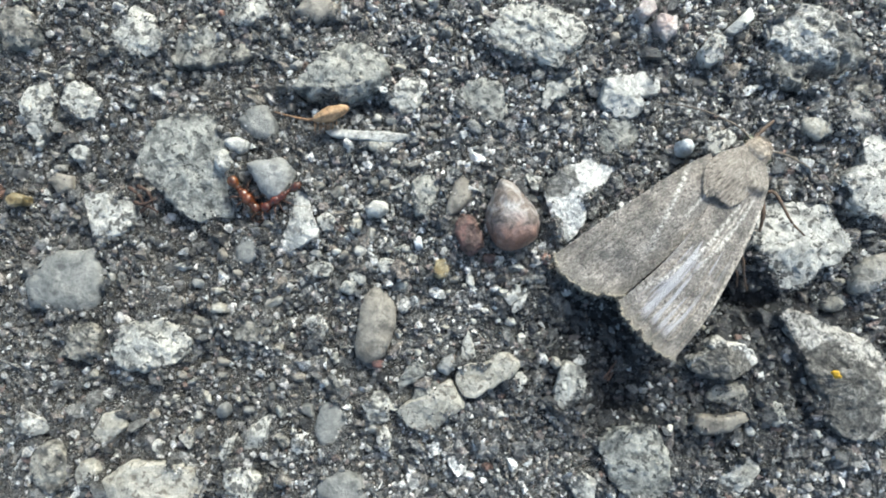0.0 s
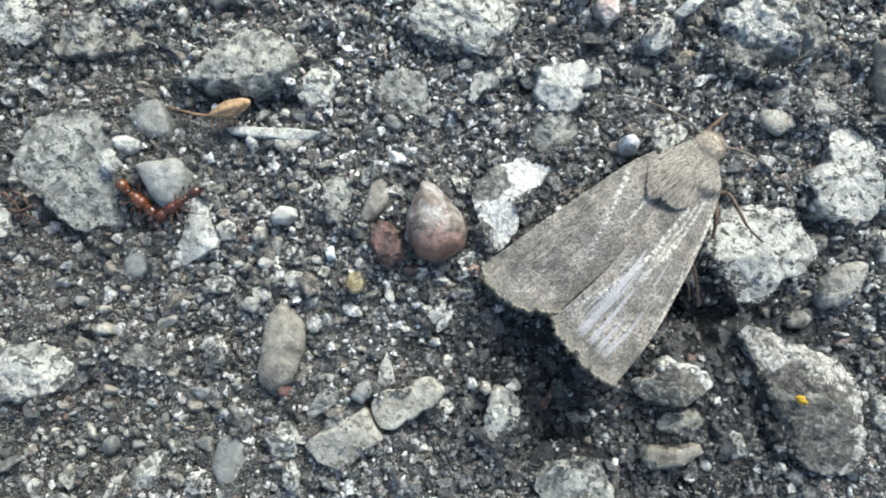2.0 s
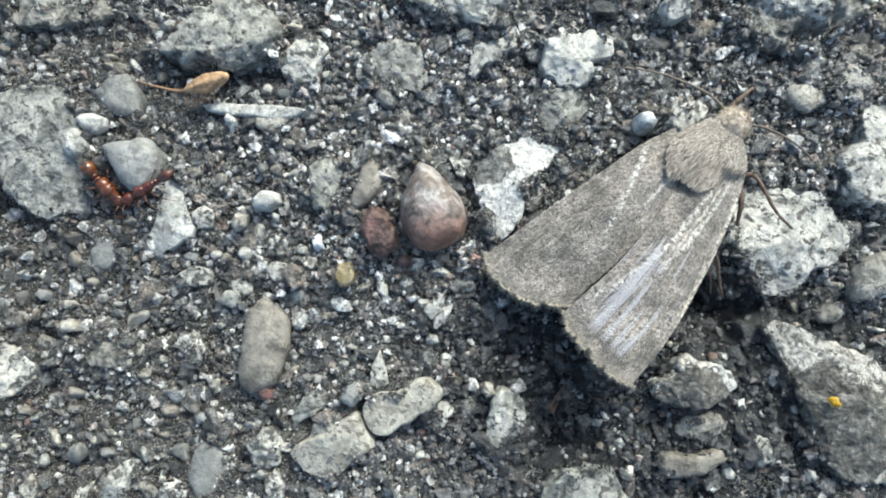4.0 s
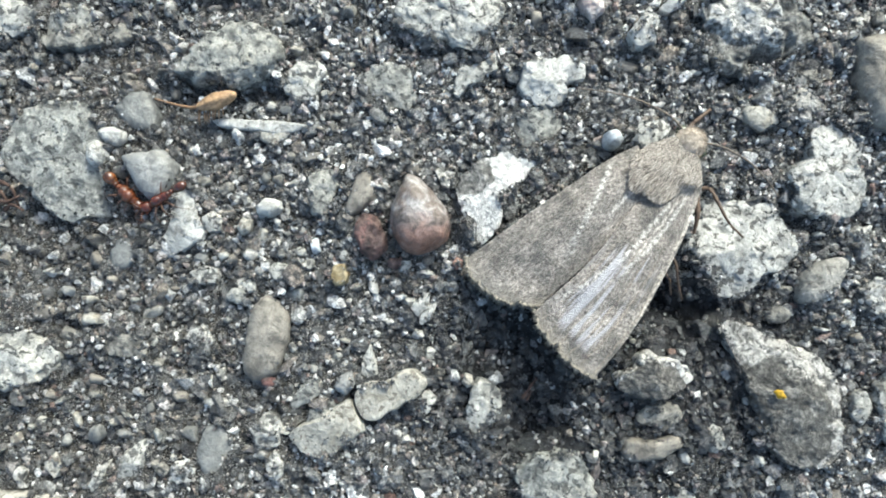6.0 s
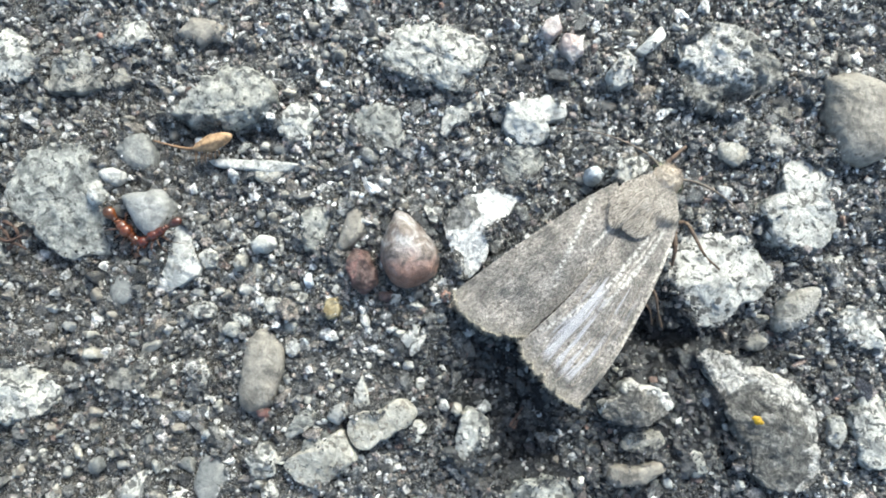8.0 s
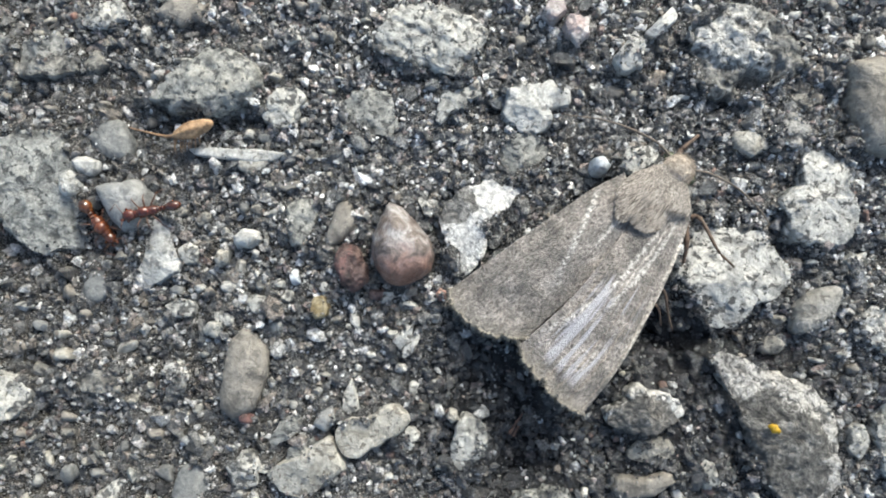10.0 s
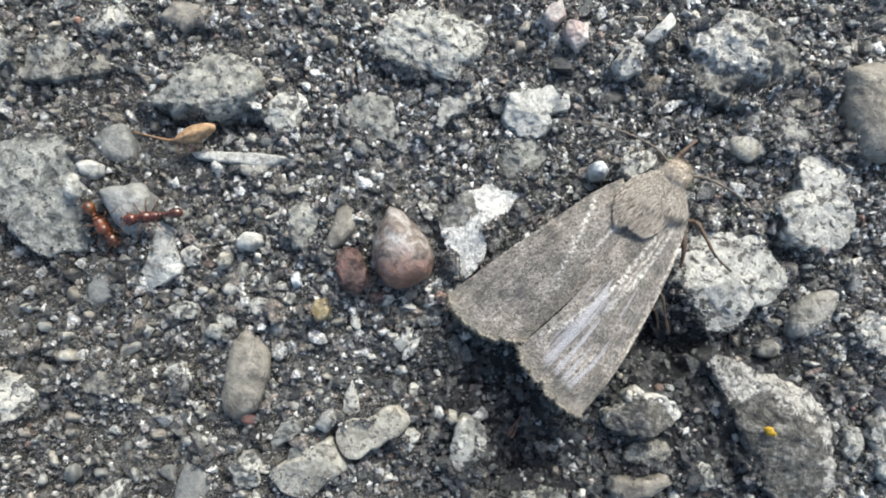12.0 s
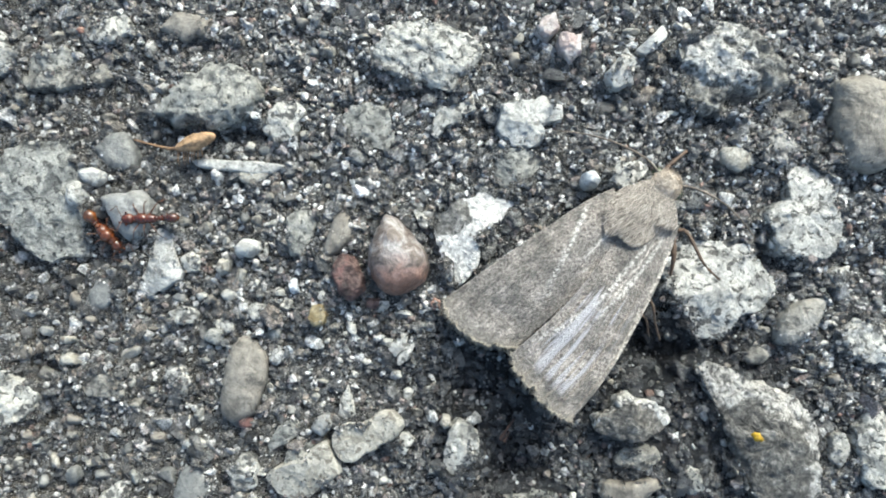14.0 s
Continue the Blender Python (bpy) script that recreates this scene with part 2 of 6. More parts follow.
def binder_material():
    """Old asphalt binder: dark, dusty and full of sand too fine to build."""
    n = Nodes("asphalt_binder", 0.16, 1.0)
    wide = n.noise(0.16, 5, 0.6)
    mid = n.noise(1.1, 6, 0.7)
    fine = n.noise(5.5, 3, 0.6)
    sand = n.noise(9.0, 1, 0.4)
    c = n.ramp(mid, (0.36, (0.014, 0.014, 0.015)), (0.47, (0.045, 0.0445, 0.0435)), (0.56, (0.092, 0.09, 0.085)), (0.66, (0.20, 0.196, 0.186)))
    c = n.mix(n.ramp(wide, (0.46, 0.0), (0.62, 0.5)), c, (0.080, 0.073, 0.062))
    # tarry binder and the moth's painted-in shade share this dark colour
    c = n.mix(n.math("MULTIPLY", bitumen_and_shade(n), 0.95), c, (0.016, 0.017, 0.019))
    c = n.mix(n.math("MULTIPLY", soil(n), 0.75), c, (0.046, 0.041, 0.035))
    c = n.mix(0.85, c, n.ramp(fine, (0.36, 0.3), (0.5, 1.0), (0.64, 2.1)), "MULTIPLY")
    c = n.mix(n.math("MULTIPLY", n.ramp(sand, (0.62, 0.0), (0.66, 0.6)), n.math("SUBTRACT", 1.0, bitumen_and_shade(n))), c, (0.50, 0.49, 0.47))
    n.colour(c)
    n.bump(n.math("ADD", mid, n.math("MULTIPLY_ADD", sand, 0.8, n.math("MULTIPLY", fine, 0.9))), 0.5)
    return n.mat


def wing_material(name, worn, bands):
    """Scaled wing: taupe dusted with pale and dark scales; worn: 0 to 1, how far the scales have rubbed off between the veins."""
    n = Nodes(name, 0.42, 0.5)
    u, v, _ = n.split(n.uv)
    stretch = n.t.nodes.new("ShaderNodeVectorMath")
    stretch.operation = "MULTIPLY"
    stretch.inputs[1].default_value = (1.2, 8, 1)
    n.link(n.uv, stretch.inputs[0])
    streaks = n.noise(1.0, 5, 0.6, stretch.outputs[0])
    mottle = n.noise(0.55, 5, 0.65)
    scales = n.noise(5.0, 4, 0.7)
    c = n.ramp(mottle, (0.38, (0.09, 0.081, 0.069)), (0.47, (0.166, 0.148, 0.128)), (0.54, (0.21, 0.186, 0.161)), (0.62, (0.29, 0.258, 0.224)))
    c = n.mix(0.7, c, n.ramp(n.noise(1.3, 4, 0.65), (0.42, 0.78), (0.5, 1.0), (0.58, 1.16)), "MULTIPLY")
    # pale dusty bands that run slantwise from the root: (start, slope, half width, begin, reach, tone)
    for start, slope, half, begin, reach, tone in bands:
        sway = n.math("MULTIPLY_ADD", n.noise(0.8, 4, 0.65), 0.16, start - 0.08)
        line = n.math("ABSOLUTE", n.math("SUBTRACT", v, n.math("MULTIPLY_ADD", u, slope, sway)))
        band = n.math("MULTIPLY", n.ramp(line, (0.0, 1.0), (half * 0.35, 0.6), (half * 0.9, 0.0)), n.ramp(u, (begin, 0.0), (begin + 0.1, 1.0), (begin + 0.65 * (reach - begin), 0.8), (reach, 0.0)))
        c = n.mix(n.math("MULTIPLY", band, n.ramp(scales, (0.42, 0.35), (0.51, 1.0))), c, tone)
    bare = 0.0
    if worn:
        reach = n.math("MULTIPLY_ADD", streaks, 0.9, n.math("SUBTRACT", u, 0.45))
        bare = n.math("MULTIPLY", n.ramp(reach, (0.42, 0.0), (0.5, 1.0)), n.ramp(u, (0.0, 1.0), (0.87, 1.0), (0.93, 0.0)))
        bare = n.math("MULTIPLY", bare, n.math("MULTIPLY", n.ramp(streaks, (0.485, 0.0), (0.53, worn)), n.ramp(v, (0.12, 0.0), (0.22, 1.0), (0.8, 1.0), (0.9, 0.2))))
        vein = n.math("ABSOLUTE", n.math("SUBTRACT", n.math("FRACT", n.math("MULTIPLY_ADD", v, 6.0, n.math("MULTIPLY", mottle, 0.5))), 0.5))
        c = n.mix(n.math("MULTIPLY", n.ramp(vein, (0.03, 0.75), (0.09, 0.0)), n.ramp(u, (0.3, 0.0), (0.45, 1.0))), c, (0.20, 0.165, 0.13))
    # dark scales, scattered
    c = n.mix(n.ramp(n.noise(2.6, 3, 0.7), (0.555, 0.0), (0.605, 0.85)), c, (0.07, 0.056, 0.047))
    c = n.mix(0.8, c, n.ramp(n.noise(0.3, 3, 0.55), (0.38, 0.72), (0.5, 1.0), (0.6, 1.14)), "MULTIPLY")
    dashes = n.t.nodes.new("ShaderNodeVectorMath")
    dashes.operation = "MULTIPLY"
    dashes.inputs[1].default_value = (30, 38, 1)
    n.link(n.uv, dashes.inputs[0])
    dash = n.noise(1.0, 5, 0.72, dashes.outputs[0], warp=0.6)
    c = n.mix(0.75, c, n.ramp(dash, (0.36, 0.45), (0.47, 0.95), (0.55, 1.1), (0.66, 1.65)), "MULTIPLY")
    c = n.mix(0.6, c, n.ramp(scales, (0.40, 0.5), (0.5, 0.97), (0.59, 1.7)), "MULTIPLY")
    if worn:
        c = n.mix(n.math("MULTIPLY", bare, 0.85), c, n.mix(0.6, (0.37, 0.362, 0.382), n.ramp(streaks, (0.42, 0.6), (0.6, 1.3)), "MULTIPLY"))
    c = n.mix(n.ramp(u, (0.93, 0.0), (1.0, 0.6)), c, (0.25, 0.22, 0.175))
    n.colour(c)
    n.bump(n.math("ADD", n.math("MULTIPLY_ADD", n.noise(11.0, 2, 0.5), 0.5, scales), n.math("MULTIPLY", streaks, 0.35)), 0.15)
    n.bsdf.inputs["Sheen Weight"].default_value = 0.15
    return n.mat


def plain(name, colour, rough=0.5, specular=0.4, vary=0.35, scale=3.0, relief=0.05, glow_through=0.0):
    n = Nodes(name, rough, specular)
    f = n.noise(scale, 4, 0.6)
    n.colour(n.mix(1.0, colour, n.ramp(f, (0.3, 1 - vary), (0.7, 1 + vary)), "MULTIPLY"))
    n.bump(f, relief)
    if glow_through:
        n.bsdf.inputs["Subsurface Weight"].default_value = glow_through
        n.bsdf.inputs["Subsurface Radius"].default_value = (0.0004, 0.0002, 0.0001)
    return n.mat


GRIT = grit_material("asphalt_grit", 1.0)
PEBBLE = grit_material("grit_pebble", 0.4, by_island=False)
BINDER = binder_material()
PALE = (0.58, 0.55, 0.50)
WING_A = wing_material("wing_scales", 0.0, ((-0.29, 1.55, 0.085, 0.2, 0.74, PALE), (0.70, 0.12, 0.08, 0.04, 0.5, (0.5, 0.46, 0.41))))
WING_B = wing_material("wing_scales_worn", 0.9, ((0.38, 0.68, 0.07, 0.04, 0.92, PALE), (0.17, 0.72, 0.065, 0.04, 0.66, PALE), (0.27, 0.70, 0.05, 0.04, 0.5, (0.55, 0.5, 0.44)), (0.02, 0.02, 0.06, 0.04, 0.85, (0.52, 0.47, 0.4))))
FRINGE = plain("wing_fringe", (0.25, 0.225, 0.185), 0.7, 0.2)


def fur_material(name, dark, mid, light):
    """Hair-like scales, each in a tone of its own, in patches."""
    n = Nodes(name, 0.6, 0.3)
    patch = n.math("MULTIPLY_ADD", n.noise(0.7, 3, 0.6), 0.35, n.math("MULTIPLY_ADD", n.island(), 0.8, -0.05))
    n.colour(n.ramp(patch, (0.25, dark), (0.5, mid), (0.8, light)))
    return n.mat


FUR = fur_material("moth_fur", (0.075, 0.064, 0.053), (0.265, 0.23, 0.195), (0.58, 0.525, 0.46))
SCALY = plain("body_scales", (0.22, 0.2, 0.17), 0.7, 0.2, 0.5, 3.0, 0.2)
BODY = plain("moth_body", (0.30, 0.278, 0.24), 0.8, 0.15, 0.5, 3.0, 0.2)
HEAD = plain("moth_head", (0.42, 0.36, 0.295), 0.75, 0.2, 0.5, 3.0, 0.2)
EYE = plain("moth_eye", (0.035, 0.045, 0.02), 0.15, 0.6)
FEELER = plain("moth_antenna", (0.115, 0.092, 0.072), 0.6, 0.3)
LEG = plain("moth_leg", (0.085, 0.056, 0.039), 0.6, 0.3, 0.4)
ANT_A = plain("ant_amber", (0.085, 0.024, 0.008), 0.24, 0.6, 0.65, 2.2, 0.05, 0.3)
ANT_B = plain("ant_red", (0.075, 0.017, 0.008), 0.24, 0.6, 0.65, 2.2, 0.05, 0.3)
GASTER = plain("ant_gaster", (0.10, 0.032, 0.008), 0.12, 0.7, 0.75, 1.4, 0.02, 0.4)
GASTER_B = plain("ant_dark_gaster", (0.06, 0.016, 0.006), 0.12, 0.7, 0.6, 1.4, 0.02, 0.3)
ANT_LEG = plain("ant_leg", (0.08, 0.034, 0.018), 0.4, 0.5)
HUSK = plain("seed_husk", (0.29, 0.187, 0.105), 0.65, 0.3, 0.6, 2.6, 0.1, 0.1)
AWN = plain("seed_awn", (0.19, 0.115, 0.065), 0.6, 0.3)
TWIG = plain("dry_twig", (0.048, 0.028, 0.021), 0.7, 0.3, 0.5)
YELLOW = plain("yellow_crust", (0.34, 0.215, 0.015), 0.6, 0.3, 0.4, 4.0, 0.1)


# ---- builders ----
def part(name, bm, material, parent=None, label="", at=(0, 0, 0)):
    """Links a bmesh, built in millimetres, as one mesh object standing at a place in millimetres."""
    mesh = bpy.data.meshes.new(name)
    bmesh.ops.transform(bm, matrix=Matrix.Scale(MM, 4), verts=bm.verts)
    bm.to_mesh(mesh)
    bm.free()
    mesh.materials.append(material)
    mesh.shade_smooth()
    ob = new(name, mesh)
    ob.location = Vector(at) * MM
    if parent:
        ob.parent = parent
    return tagged(ob, label)


def ball(bm, c, r, axis=None, seg=20, rings=12):
    """An ellipsoid with radii r, its x axis laid along axis."""
    turn = Matrix.Identity(4) if axis is None else Vector(axis).to_track_quat("X", "Z").to_matrix().to_4x4()
    m = Matrix.Translation(c) @ turn @ Matrix.Diagonal((*r, 1))
    return bmesh.ops.create_uvsphere(bm, u_segments=seg, v_segments=rings, radius=1.0, matrix=m)["verts"]


def tube(bm, points, radii, seg=7):
    """A round limb through points, with a radius at each."""
    pts = [Vector(p) for p in points]
    rings = []
    for i, p in enumerate(pts):
        way = (pts[min(i + 1, len(pts) - 1)] - pts[max(i - 1, 0)]).normalized()
        side = way.orthogonal().normalized()
        other = way.cross(side)
        rings.append([bm.verts.new(p + radii[i] * (side * math.cos(a) + other * math.sin(a)))
                      for a in (2 * math.pi * k / seg for k in range(seg))])
    for a, b in zip(rings, rings[1:]):
        for k in range(seg):
            bm.faces.new((a[k], a[(k + 1) % seg], b[(k + 1) % seg], b[k]))
    bm.faces.new(rings[0][::-1])
    bm.faces.new(rings[-1])


def curve(points, n=14):
    """Points along a smooth line through the given ones."""
    p = [Vector(q) for q in points]
    p = [2 * p[0] - p[1]] + p + [2 * p[-1] - p[-2]]
    out = []
    spans = len(p) - 3
    for i in range(n + 1):
        s = min(i * spans / n, spans - 1e-6)
        k, f = int(s), s - int(s)
        a, b, c, d = p[k:k + 4]
        out.append(0.5 * (2 * b + (c - a) * f + (2 * a - 5 * b + 4 * c - d) * f * f + (3 * b - a - 3 * c + d) * f ** 3))
    return out


def from_arrays(name, verts, faces, material):
    """A mesh from arrays in millimetres; all faces are triangles."""
    mesh = bpy.data.meshes.new(name)
    mesh.from_pydata((verts * MM).tolist(), [], faces.tolist())
    mesh.materials.append(material)
    return mesh


def value_noise(x, y, seed):
    """Smooth noise in -1 to 1 over the plane."""
    xi, yi = np.floor(x).astype(np.int64), np.floor(y).astype(np.int64)
    fx, fy = x - xi, y - yi
    fx, fy = fx * fx * (3 - 2 * fx), fy * fy * (3 - 2 * fy)

    def h(a, b):
        k = (a * 374761393 + b * 668265263 + seed * 982451653) & 0x7FFFFFFF
        k = ((k ^ (k >> 13)) * 1274126177) & 0x7FFFFFFF
        return ((k ^ (k >> 16)) & 0xFFFF) / 32767.5 - 1
    return (h(xi, yi) * (1 - fx) + h(xi + 1, yi) * fx) * (1 - fy) + (h(xi, yi + 1) * (1 - fx) + h(xi + 1, yi + 1) * fx) * fy


# dips in the surface where binder has broken out: centre, reach along x and y, depth
HOLLOWS = (((4.12, -8.79), 3.6, 2.6, 1.3), ((5.87, -13.17), 2.6, 3.2, 1.4), ((7.43, -16.32), 2.4, 2.0, 1.1), ((11.43, -4.81), 4.0, 4.0, 0.8), ((15.42, -6.03), 2.6, 1.8, 1.4), ((18.01, -6.64), 2.6, 1.5, 1.6), ((-0.07, 0.75), 0.8, 2.2, 0.8), ((21.16, 11.32), 2.6, 1.1, 0.7),
           ((-28.80, 0.33), 4.0, 0.9, 0.8), ((24.82, -0.24), 1.0, 1.8, 0.8), ((-29.27, -11.50), 2.6, 0.8, 0.8),
           ((-16.47, 9.75), 4.2, 0.7, 0.8), ((31.61, -0.48), 1.8, 1.2, 0.7), ((-19.93, -7.91), 2.0, 1.0, 0.8), ((-28.88, -7.93), 1.4, 1.6, 0.9))


def hollow(x, y):
    """How deep the dips are, in millimetres."""
    d = 0 * x
    for (cx, cy), sx, sy, deep in HOLLOWS:
        d = d + deep * np.exp(-(((x - cx) / sx) ** 2 + ((y - cy) / sy) ** 2))
    return d


BANKS = []           # stones that the binder grips: centre, radii, first angle, height


def bank(x, y):
    """How far the binder climbs up the stones' sides, in millimetres."""
    z = np.zeros(x.shape)
    for cx, cy, radii, first, height in BANKS:
        reach = max(radii) + 1.5
        near = (np.abs(x - cx) < reach) & (np.abs(y - cy) < reach)
        if not near.any():
            continue
        dx, dy = x[near] - cx, y[near] - cy
        s = ((np.arctan2(dy, dx) - first) % (2 * np.pi)) / (2 * np.pi) * len(radii)
        i = s.astype(int) % len(radii)
        r = np.array(radii)
        out = np.hypot(dx, dy) - (r[i] * (1 - s + np.floor(s)) + r[(i + 1) % len(radii)] * (s - np.floor(s)))
        grip = np.clip(0.45 + 0.9 * value_noise(x[near] / 1.3, y[near] / 1.3, 21) + 0.45 * value_noise(x[near] / 0.5, y[near] / 0.5, 22), 0.0, 1.0)
        z[near] = np.maximum(z[near], (0.3 + min(0.85 * height, 1.0, 0.32 * sum(radii) / len(radii))) * grip * np.exp(-(np.where(out > 0, out / 0.8, out / 0.65)) ** 2))
    return z


def ground_height(x, y):
    """The binder's surface, in millimetres."""
    z = bank(x, y) - 0.3 - hollow(x, y) + 0.40 * value_noise(x / 6, y / 6, 1) + 0.30 * value_noise(x / 2.1, y / 2.1, 2)
    broken = np.clip(hollow(x, y), 0, 1.2)
    z = z + broken * (0.5 * value_noise(x / 1.4, y / 1.4, 31) + 0.3 * value_noise(x / 0.6, y / 0.6, 32))
    return z + 0.22 * value_noise(x / 0.95, y / 0.95, 3) + 0.13 * value_noise(x / 0.43, y / 0.43, 4)


# ---- ground: one sheet, fine round the moth and coarser outwards ----
def graded(half, step):
    inner = np.arange(-half, half + step / 2, step)
    outer, d, s = [], half, step
    while d < 60000:
        s *= 1.35
        d += s
        outer.append(d)
    return np.concatenate([-np.array(outer[::-1]), inner, np.array(outer)])


def build_ground():
    xs, ys = graded(48, 0.2), graded(28, 0.2)
    gx, gy = np.meshgrid(xs, ys)
    fade = np.clip(1.6 - np.maximum(np.abs(gx) / 60, np.abs(gy) / 40) * 0.8, 0, 1)
    gz = (ground_height(gx, gy) + 0.3) * fade - 0.3
    nx, ny = len(xs), len(ys)
    verts = np.stack([gx, gy, gz], -1).reshape(-1, 3)
    a = (np.arange(ny - 1)[:, None] * nx + np.arange(nx - 1)).ravel()
    faces = np.concatenate([np.stack([a, a + 1, a + nx + 1], -1), np.stack([a, a + nx + 1, a + nx], -1)])
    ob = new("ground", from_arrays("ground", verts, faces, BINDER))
    ob.data.shade_smooth()
    return tagged(ob, "weathered dark grey asphalt full of crushed stone and grit", "asphalt", kind="structure")


# ---- stones set in the asphalt and lying on it ----
PLACED = []          # centre, radii: to keep grit off the stones
SMOOTH = {"grey", "tangrey", "warm", "blue", "bluew", "pink"}


def stone(x, y, turn, radii, height, dome, kind, label):
    """A stone whose outline has the given radii at even angles, anticlockwise from the angle turn; dome: 0 flat-topped, 1 round."""
    seed = Vector((x * 3.1, y * 2.7, height * 5.3))
    rng = random.Random(int(x * 1000) * 7919 + int(y * 1000))
    size, thin = sum(radii) / len(radii), min(radii)
    n, m = (128, 40) if size > 2.6 else (80, 26) if size > 1.0 else (44, 14)
    n = max(n, 3 * len(radii))
    soft = kind in SMOOTH or dome >= 0.7
    e = 0.25 + 0.7 * dome
    first = radians(turn)
    k = len(radii)
    # broken faces: planes that cut the top
    cuts = []
    branching = max(radii) > 4.5 * thin
    for c in range(0 if soft or branching else 3 if kind == "cream" else rng.randint(6, 10)):
        a, lean = rng.uniform(0, 2 * math.pi), rng.uniform(0.1, 0.25 if kind == "cream" else 0.4)
        nrm = Vector((math.cos(a) * lean, math.sin(a) * lean, 1)).normalized()
        cuts.append((nrm, nrm.z * height * rng.uniform(0.75, 0.98) + nrm.xy.length * size * rng.uniform(0.2, 0.55)))

    def radius(a):
        s = a / (2 * math.pi) * k
        i, f = int(s) % k, s - int(s)
        if soft:
            f = f * f * (3 - 2 * f)
        return radii[i] * (1 - f) + radii[(i + 1) % k] * f

    def shaped(a, rr, zz):
        r = radius(a)
        if not soft and kind != "cream":
            rim = Vector((r * math.cos(a + first), r * math.sin(a + first), 0)) + seed
            r -= min(1, thin / 2) * (min(0.4, 0.28 * thin) * max(0.0, noise.noise(rim * 0.9) - 0.05)) + 0.13 * min(1, thin * 0.7) * noise.fractal(rim * 2.1, 0.8, 2.1, 3)
        r *= rr
        p = Vector((r * math.cos(a + first), r * math.sin(a + first), zz))
        for nrm, d in cuts:
            over = p.dot(nrm) - d
            if over > 0:
                p -= nrm * over
        if kind == "cavity":
            q = p.xy.to_3d() + seed
            p.z -= rr ** 0.3 * (1.0 * max(0.0, noise.noise(q * 0.55)) + 0.9 * max(0.0, noise.noise(q * 1.1)) + 0.25 * noise.noise(q * 2.4))
            p.z -= 1.5 * math.exp(-((p.x - 0.7) / 1.9) ** 2 - ((p.y + 2.3) / 1.0) ** 2)
        q = p + seed
        out = Vector((p.x, p.y, max(p.z, 0) * 1.2)).normalized()
        if soft:
            d = noise.fractal(q * (0.9 / size + 0.15), 1.0, 2.1, 3) * 0.05 * thin + noise.fractal(q * 1.6, 0.9, 2.2, 3) * 0.05
        else:
            d = noise.fractal(q * (1.0 / size + 0.2), 1.0, 2.1, 3) * 0.07 * thin
            d += noise.fractal(q * 0.8, 0.9, 2.2, 4) * 0.12 * min(1.6, thin)
            d += noise.fractal(q * 1.5, 0.8, 2.1, 4) * 0.17 * min(1.0, thin * 0.6) * rr ** 3
            d -= max(0, noise.noise(q * 1.9) - 0.25) * 0.55 * min(1, thin * 0.5)
            if kind == "groove":
                wave = math.cos((p.x * 0.5 + p.y) * 3.0 + 1.6 * noise.noise(q * 0.45))
                d -= 0.5 * max(0.0, wave - 0.45) * max(0.0, 0.3 + noise.noise(q * 0.5 + Vector((9, 0, 0))))
        if kind == "cream" and not soft:
            d *= 0.45
        return p + out * d

    bm = bmesh.new()
    rings = []
    for j in range(-3, m):
        if j < 0:
            rr, zz = 1.0 - 0.02 * j, -1.6 * (-j) / 3
        else:
            th = j / m * math.pi / 2
            rr, zz = math.cos(th) ** e, height * math.sin(th) ** e
        rings.append([bm.verts.new(shaped(2 * math.pi * i / n, rr, zz)) for i in range(n)])
    top = bm.verts.new(shaped(0, 0, height))
    for a, b in zip(rings, rings[1:]):
        for i in range(n):
            bm.faces.new((a[i], a[(i + 1) % n], b[(i + 1) % n], b[i]))
    for i in range(n):
        bm.faces.new((rings[-1][i], rings[-1][(i + 1) % n], top))
    bm.faces.new(rings[0][::-1])
    PLACED.append((x, y, radii, first))
    if dome < 0.7:
        BANKS.append((x, y, radii, first, height))
    return tagged(part("stone", bm, ROCKS[kind], at=(x, y, 0)), label, "stone", "stones in the asphalt")
    return ob


stone(-16.17, 12.18, -165, (4.87, 3.67, 2.75, 2.34, 2.20, 2.24, 2.29, 2.49, 2.98, 3.48, 3.76, 3.62, 3.31, 3.13, 2.76, 2.67, 2.54, 2.39, 2.44, 2.62, 2.83, 3.38), 1.95, .55, "speck",
      "rough speckled grey boulder with a shaded underside")
stone(-11.15, 10.37, 0, (1.40, 1.61, 2.02, 2.01, 1.97, 1.71, 1.58, 1.54, 1.57, 1.36, 1.24, 1.20, 1.22, 1.25, 1.35, 1.64, 1.71, 1.48, 1.36, 1.35, 1.40, 1.54, 1.51, 1.41, 1.38, 1.30, 1.26, 1.29), 0.85, .4, "pale",
      "small square-cut white stone with dark flecks")
stone(-0.24, 15.29, 0, (3.95, 4.16, 3.71, 3.21, 2.92, 2.72, 2.60, 2.59, 2.68, 2.89, 3.10, 3.28, 3.63, 3.99, 3.95, 4.08, 4.11, 3.66, 3.04, 2.67, 2.38, 2.23, 2.17, 2.20, 2.31, 2.47, 2.76, 3.28, 3.22, 3.28, 3.39, 3.62), 1.40, .35, "groove",
      "large white stone with grooved weathered top")
stone(7.07, 10.53, 0, (2.64, 2.95, 2.73, 2.53, 2.35, 2.15, 1.87, 1.62, 1.50, 1.48, 1.53, 1.63, 1.77, 1.94, 2.09, 2.09, 2.02, 1.99, 2.09, 2.31, 2.43, 2.34, 2.23, 2.18, 2.15, 2.12, 2.09, 2.04, 2.02, 2.02, 1.98, 1.94, 1.84, 1.59, 1.35, 1.75), 1.05, .5, "chalk",
      "lumpy white stone set in the asphalt")
